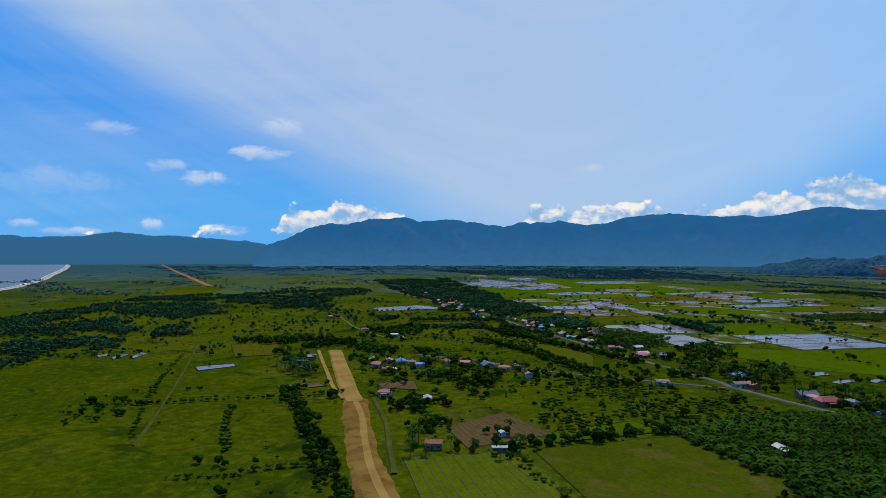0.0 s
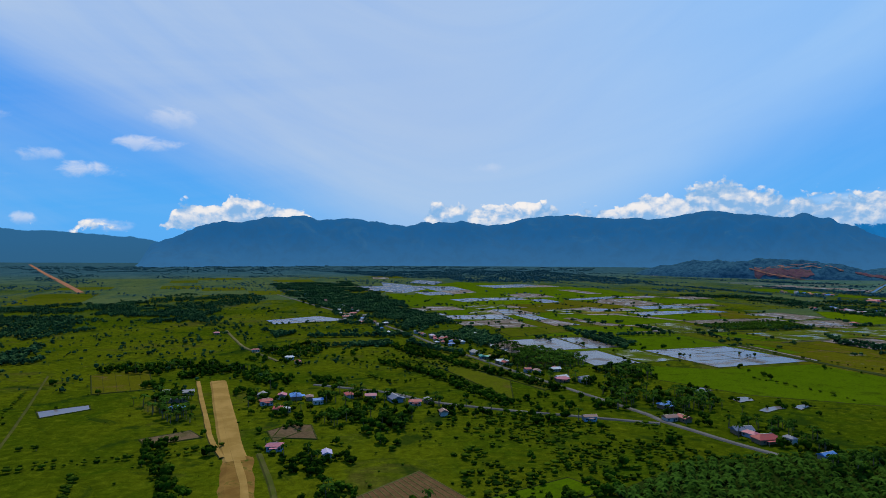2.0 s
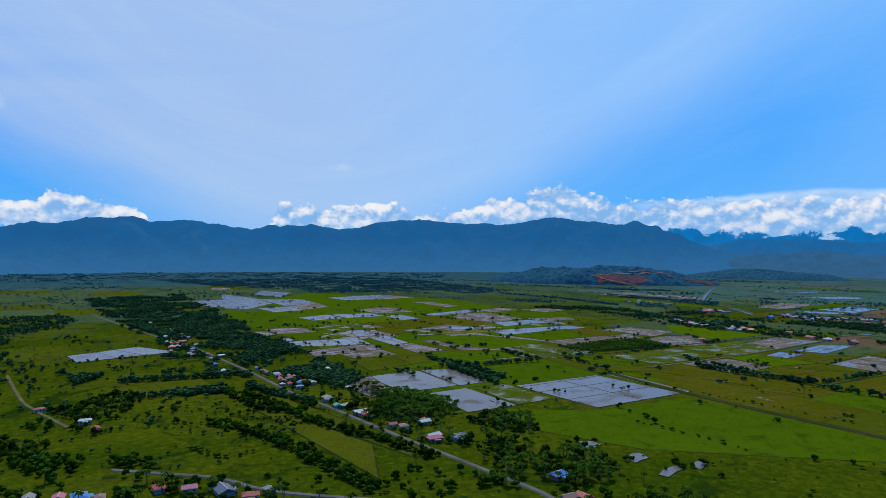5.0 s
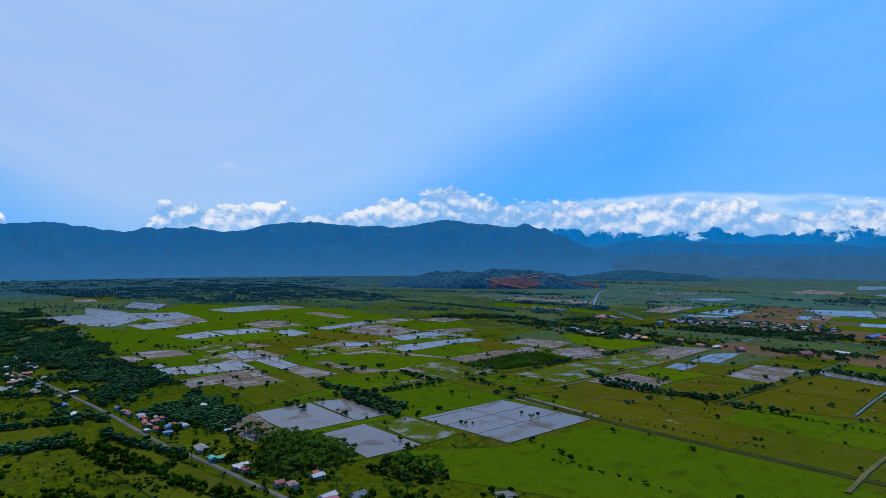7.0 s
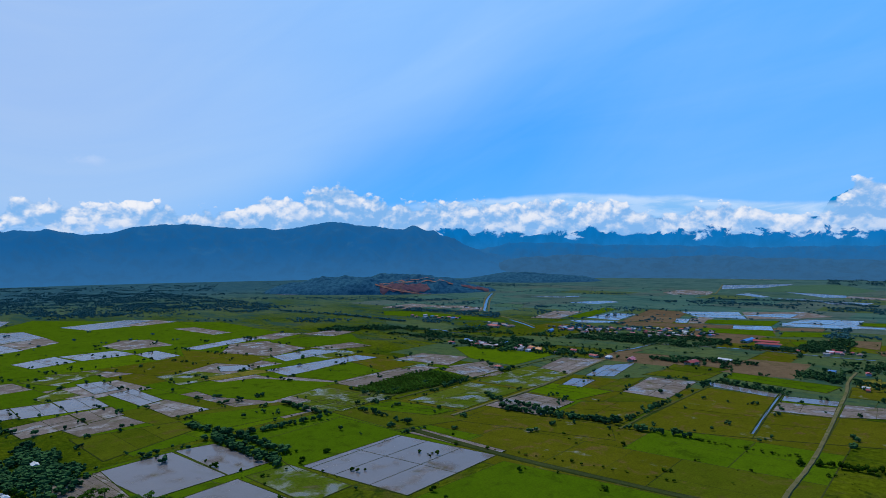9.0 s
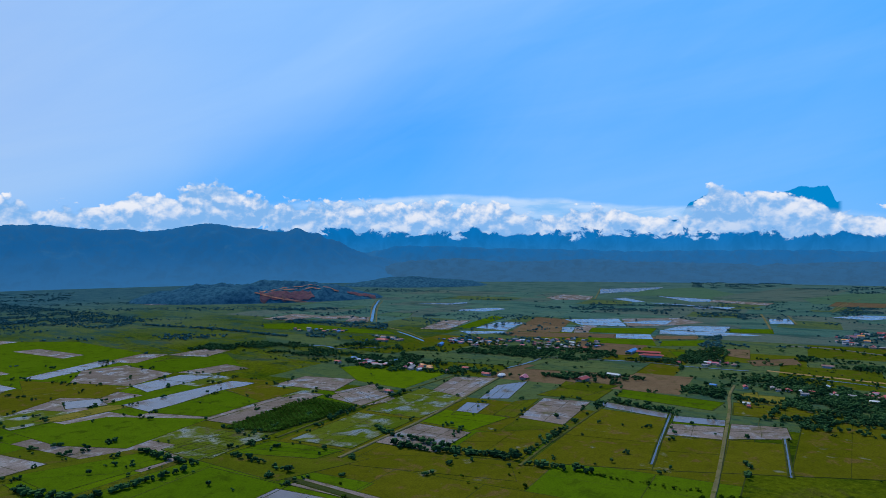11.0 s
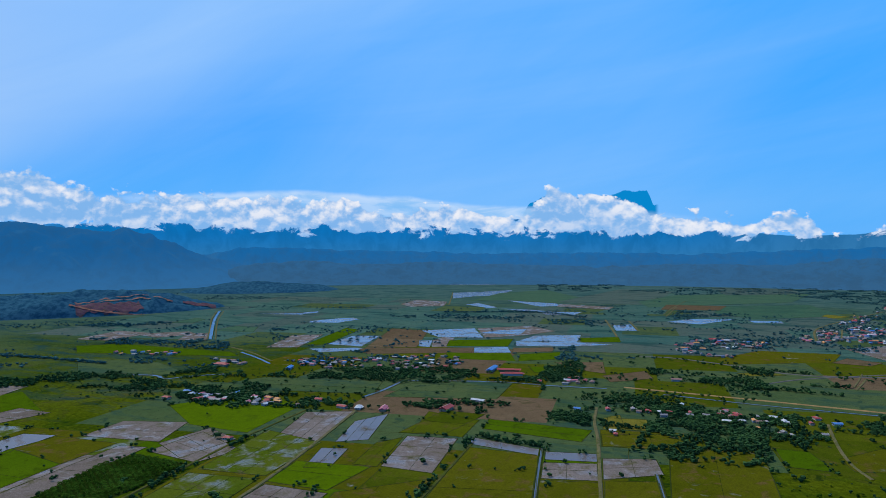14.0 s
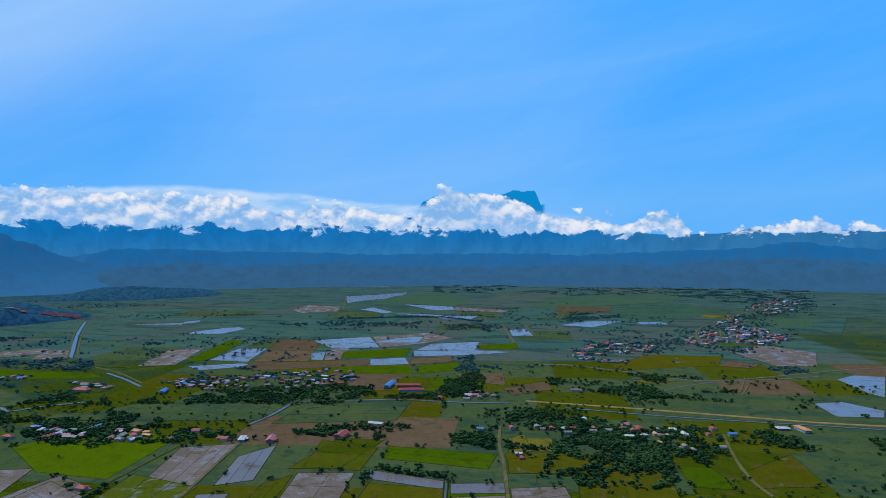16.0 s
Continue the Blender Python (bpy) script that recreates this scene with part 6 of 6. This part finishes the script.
wood("mixed", 10, (1566, 699), (1606, 626), (1609, 561), (1558, 625))
wood("mixed", 24, (1217, 838), (1282, 587), (1267, 247), (1230, 65), (1163, 89), (1162, 568), (1127, 782))
wood("mixed", 34, (1618, 664), (1686, 402), (1554, -53), (1342, 24), (1329, 407), (1340, 596))
wood("mixed", 42, (1640, 2065), (1758, 1608), (1877, 1153), (1562, 1012), (1379, 1452), (1370, 1747))
wood("mixed", 44, (2389, 1382), (2849, 833), (2697, 190), (2231, 234), (1955, 850))
wood("mixed", 30, (-2100, 4300), (-1500, 3500), (-900, 3250), (300, 3500), (1300, 3300), (1500, 3700), (300, 4350), (-1000, 4300))
wood("mixed", 26, (3700, 900), (4150, 600), (4250, -300), (3300, -500), (3150, -200), (3750, 200), (3500, 600))
hedge("tree", 10, 9, (1565, 393), (1568, 318), (1562, 257))
hedge("tree", 12, 9, (1416, 475), (1390, 407), (1393, 314), (1386, 235))
hedge("tree", 10, 9, (2308, 1346), (2437, 1053), (2352, 851))
hedge("tree", 8, 8, (965, 498), (1081, 489), (1144, 463))
hedge("tree", 9, 8, (1046, 846), (1050, 799), (1049, 760))
hedge("tree", 10, 9, (1011, 2086), (1076, 1812), (1094, 1571))
wood("mixed", 11, (-22, 559), (-9, 610), (70, 582), (179, 508), (146, 483), (48, 524))
wood("scrub", 10, (48, 524), (179, 474), (224, 425), (181, 412), (46, 448))
wood("palmmix", 9, (-21, 1382), (22, 1301), (184, 994), (202, 867), (166, 822), (97, 980), (-14, 1252))
wood("mixed", 9, (94, 947), (144, 835), (171, 762), (182, 680), (204, 629), (170, 644), (140, 705), (110, 857))
wood("mixed", 10, (-77, 600), (-12, 570), (53, 519), (32, 477), (-36, 478))
wood("scrub", 6, (101, 531), (217, 476), (216, 395), (137, 371), (88, 458))
hedge("tree", 9, 6, (-1, 981), (46, 977), (88, 926))
hedge("tree", 8, 6, (5, 865), (53, 853))
hedge("scrub", 6, 5, (-7, 1096), (42, 1082))

hedge("scrub", 3, 6, (-235, 432), (-160, 452), (-110, 460), (-75, 468))
hedge("scrub", 3, 5, (-172, 352), (-215, 470), (-262, 640))

for x, y, w_house in list(BUILT):
    far = is_far(x, y)
    for _ in range(2 if far else 6):
        a, r = PICK.uniform(0, 6.283), w_house * 0.6 + PICK.uniform(2.5, 10)
        q = np.array([[x + math.cos(a) * r, y + math.sin(a) * r]])
        if not near_house(q)[0] and not near_way(q, 0.5)[0]:
            put_plant(far or PICK.choice(("tree", "tree", "palm", "scrub")), q[0, 0], q[0, 1])


def rough_land():
    """Loose bushes and trees over the rough pasture, in drifts, clear of fields, roads and houses."""
    rng = np.random.default_rng(11)
    for count, lo, hi, far in ((17000, (-700, 230), (1000, 1150), False), (24000, (-1500, 1100), (2600, 3600), True), (26000, (900, -500), (3300, 1900), True)):
        pts = rng.uniform(lo, hi, (count, 2))
        keep = (pts[:, 0] > -1120 - 0.62 * np.maximum(pts[:, 1] - 1500, 0)) & (pts[:, 0] * 0.95 - pts[:, 1] < 900)
        pts = pts[keep]
        tilled = np.zeros(len(pts), bool)
        for poly, kind in PLOTS:
            m = inside(poly, pts)
            if kind in ("pasture", "meadow", "hazepasture", "hazestubble"):
                m &= rng.random(len(pts)) > (0.6 if far else 0.15)
            tilled |= m
        pts = pts[~tilled]
        pts = pts[~near_way(pts, 0.0) & ~near_house(pts)]
        for x, y in pts:
            s, t = x * 0.77 + y * 0.64, -x * 0.64 + y * 0.77
            d = noise.fractal(Vector((x, y, 0)) * 0.007, 0.8, 2.2, 4)
            if far:
                d = noise.fractal(Vector((s * 0.0052, t * 0.0020, 1)), 0.8, 2.2, 4)
                if d > 0.3:
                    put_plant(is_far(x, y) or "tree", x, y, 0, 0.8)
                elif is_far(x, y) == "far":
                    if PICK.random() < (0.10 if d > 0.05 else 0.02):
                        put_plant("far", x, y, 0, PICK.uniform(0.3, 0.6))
                elif PICK.random() < (0.9 if d > 0.05 else 0.45 if d > -0.2 else 0.12):
                    put_plant("bush", x, y, 0, 0.4 + 0.8 * PICK.random() ** 2)
            elif d > 0.5:
                put_plant("scrub" if PICK.random() < 0.75 else is_far(x, y) or "tree", x, y, 0, 0.85)
            elif PICK.random() < (0.02 if x < -125 and y < 620 else 0.55 if d > 0.15 else 0.16):
                k = PICK.random() ** 2
                if y > 620:
                    put_plant("mid", x, y, 0, 0.25 + 0.6 * k)
                else:
                    put_plant("tree" if k > 0.75 else "scrub", x, y, 0, 0.4 + 0.6 * k)


rough_land()

# lone trees on the bunds of the paddies
for poly, kind in PLOTS:
    for _ in range(5 if is_far(*poly.mean(0)) != "far" else 1):
        i = PICK.randrange(len(poly))
        p = poly[i] + (poly[(i + 1) % len(poly)] - poly[i]) * PICK.random()
        q = p[None]
        if PICK.random() < 0.55 and not near_way(q, 0.0)[0]:
            for _ in range(PICK.choice((1, 1, 2, 4))):
                put_plant(is_far(*p) or PICK.choice(("scrub", "tree")), p[0] + PICK.uniform(-6, 6), p[1] + PICK.uniform(-4, 4), 0, 0.7)
grow()
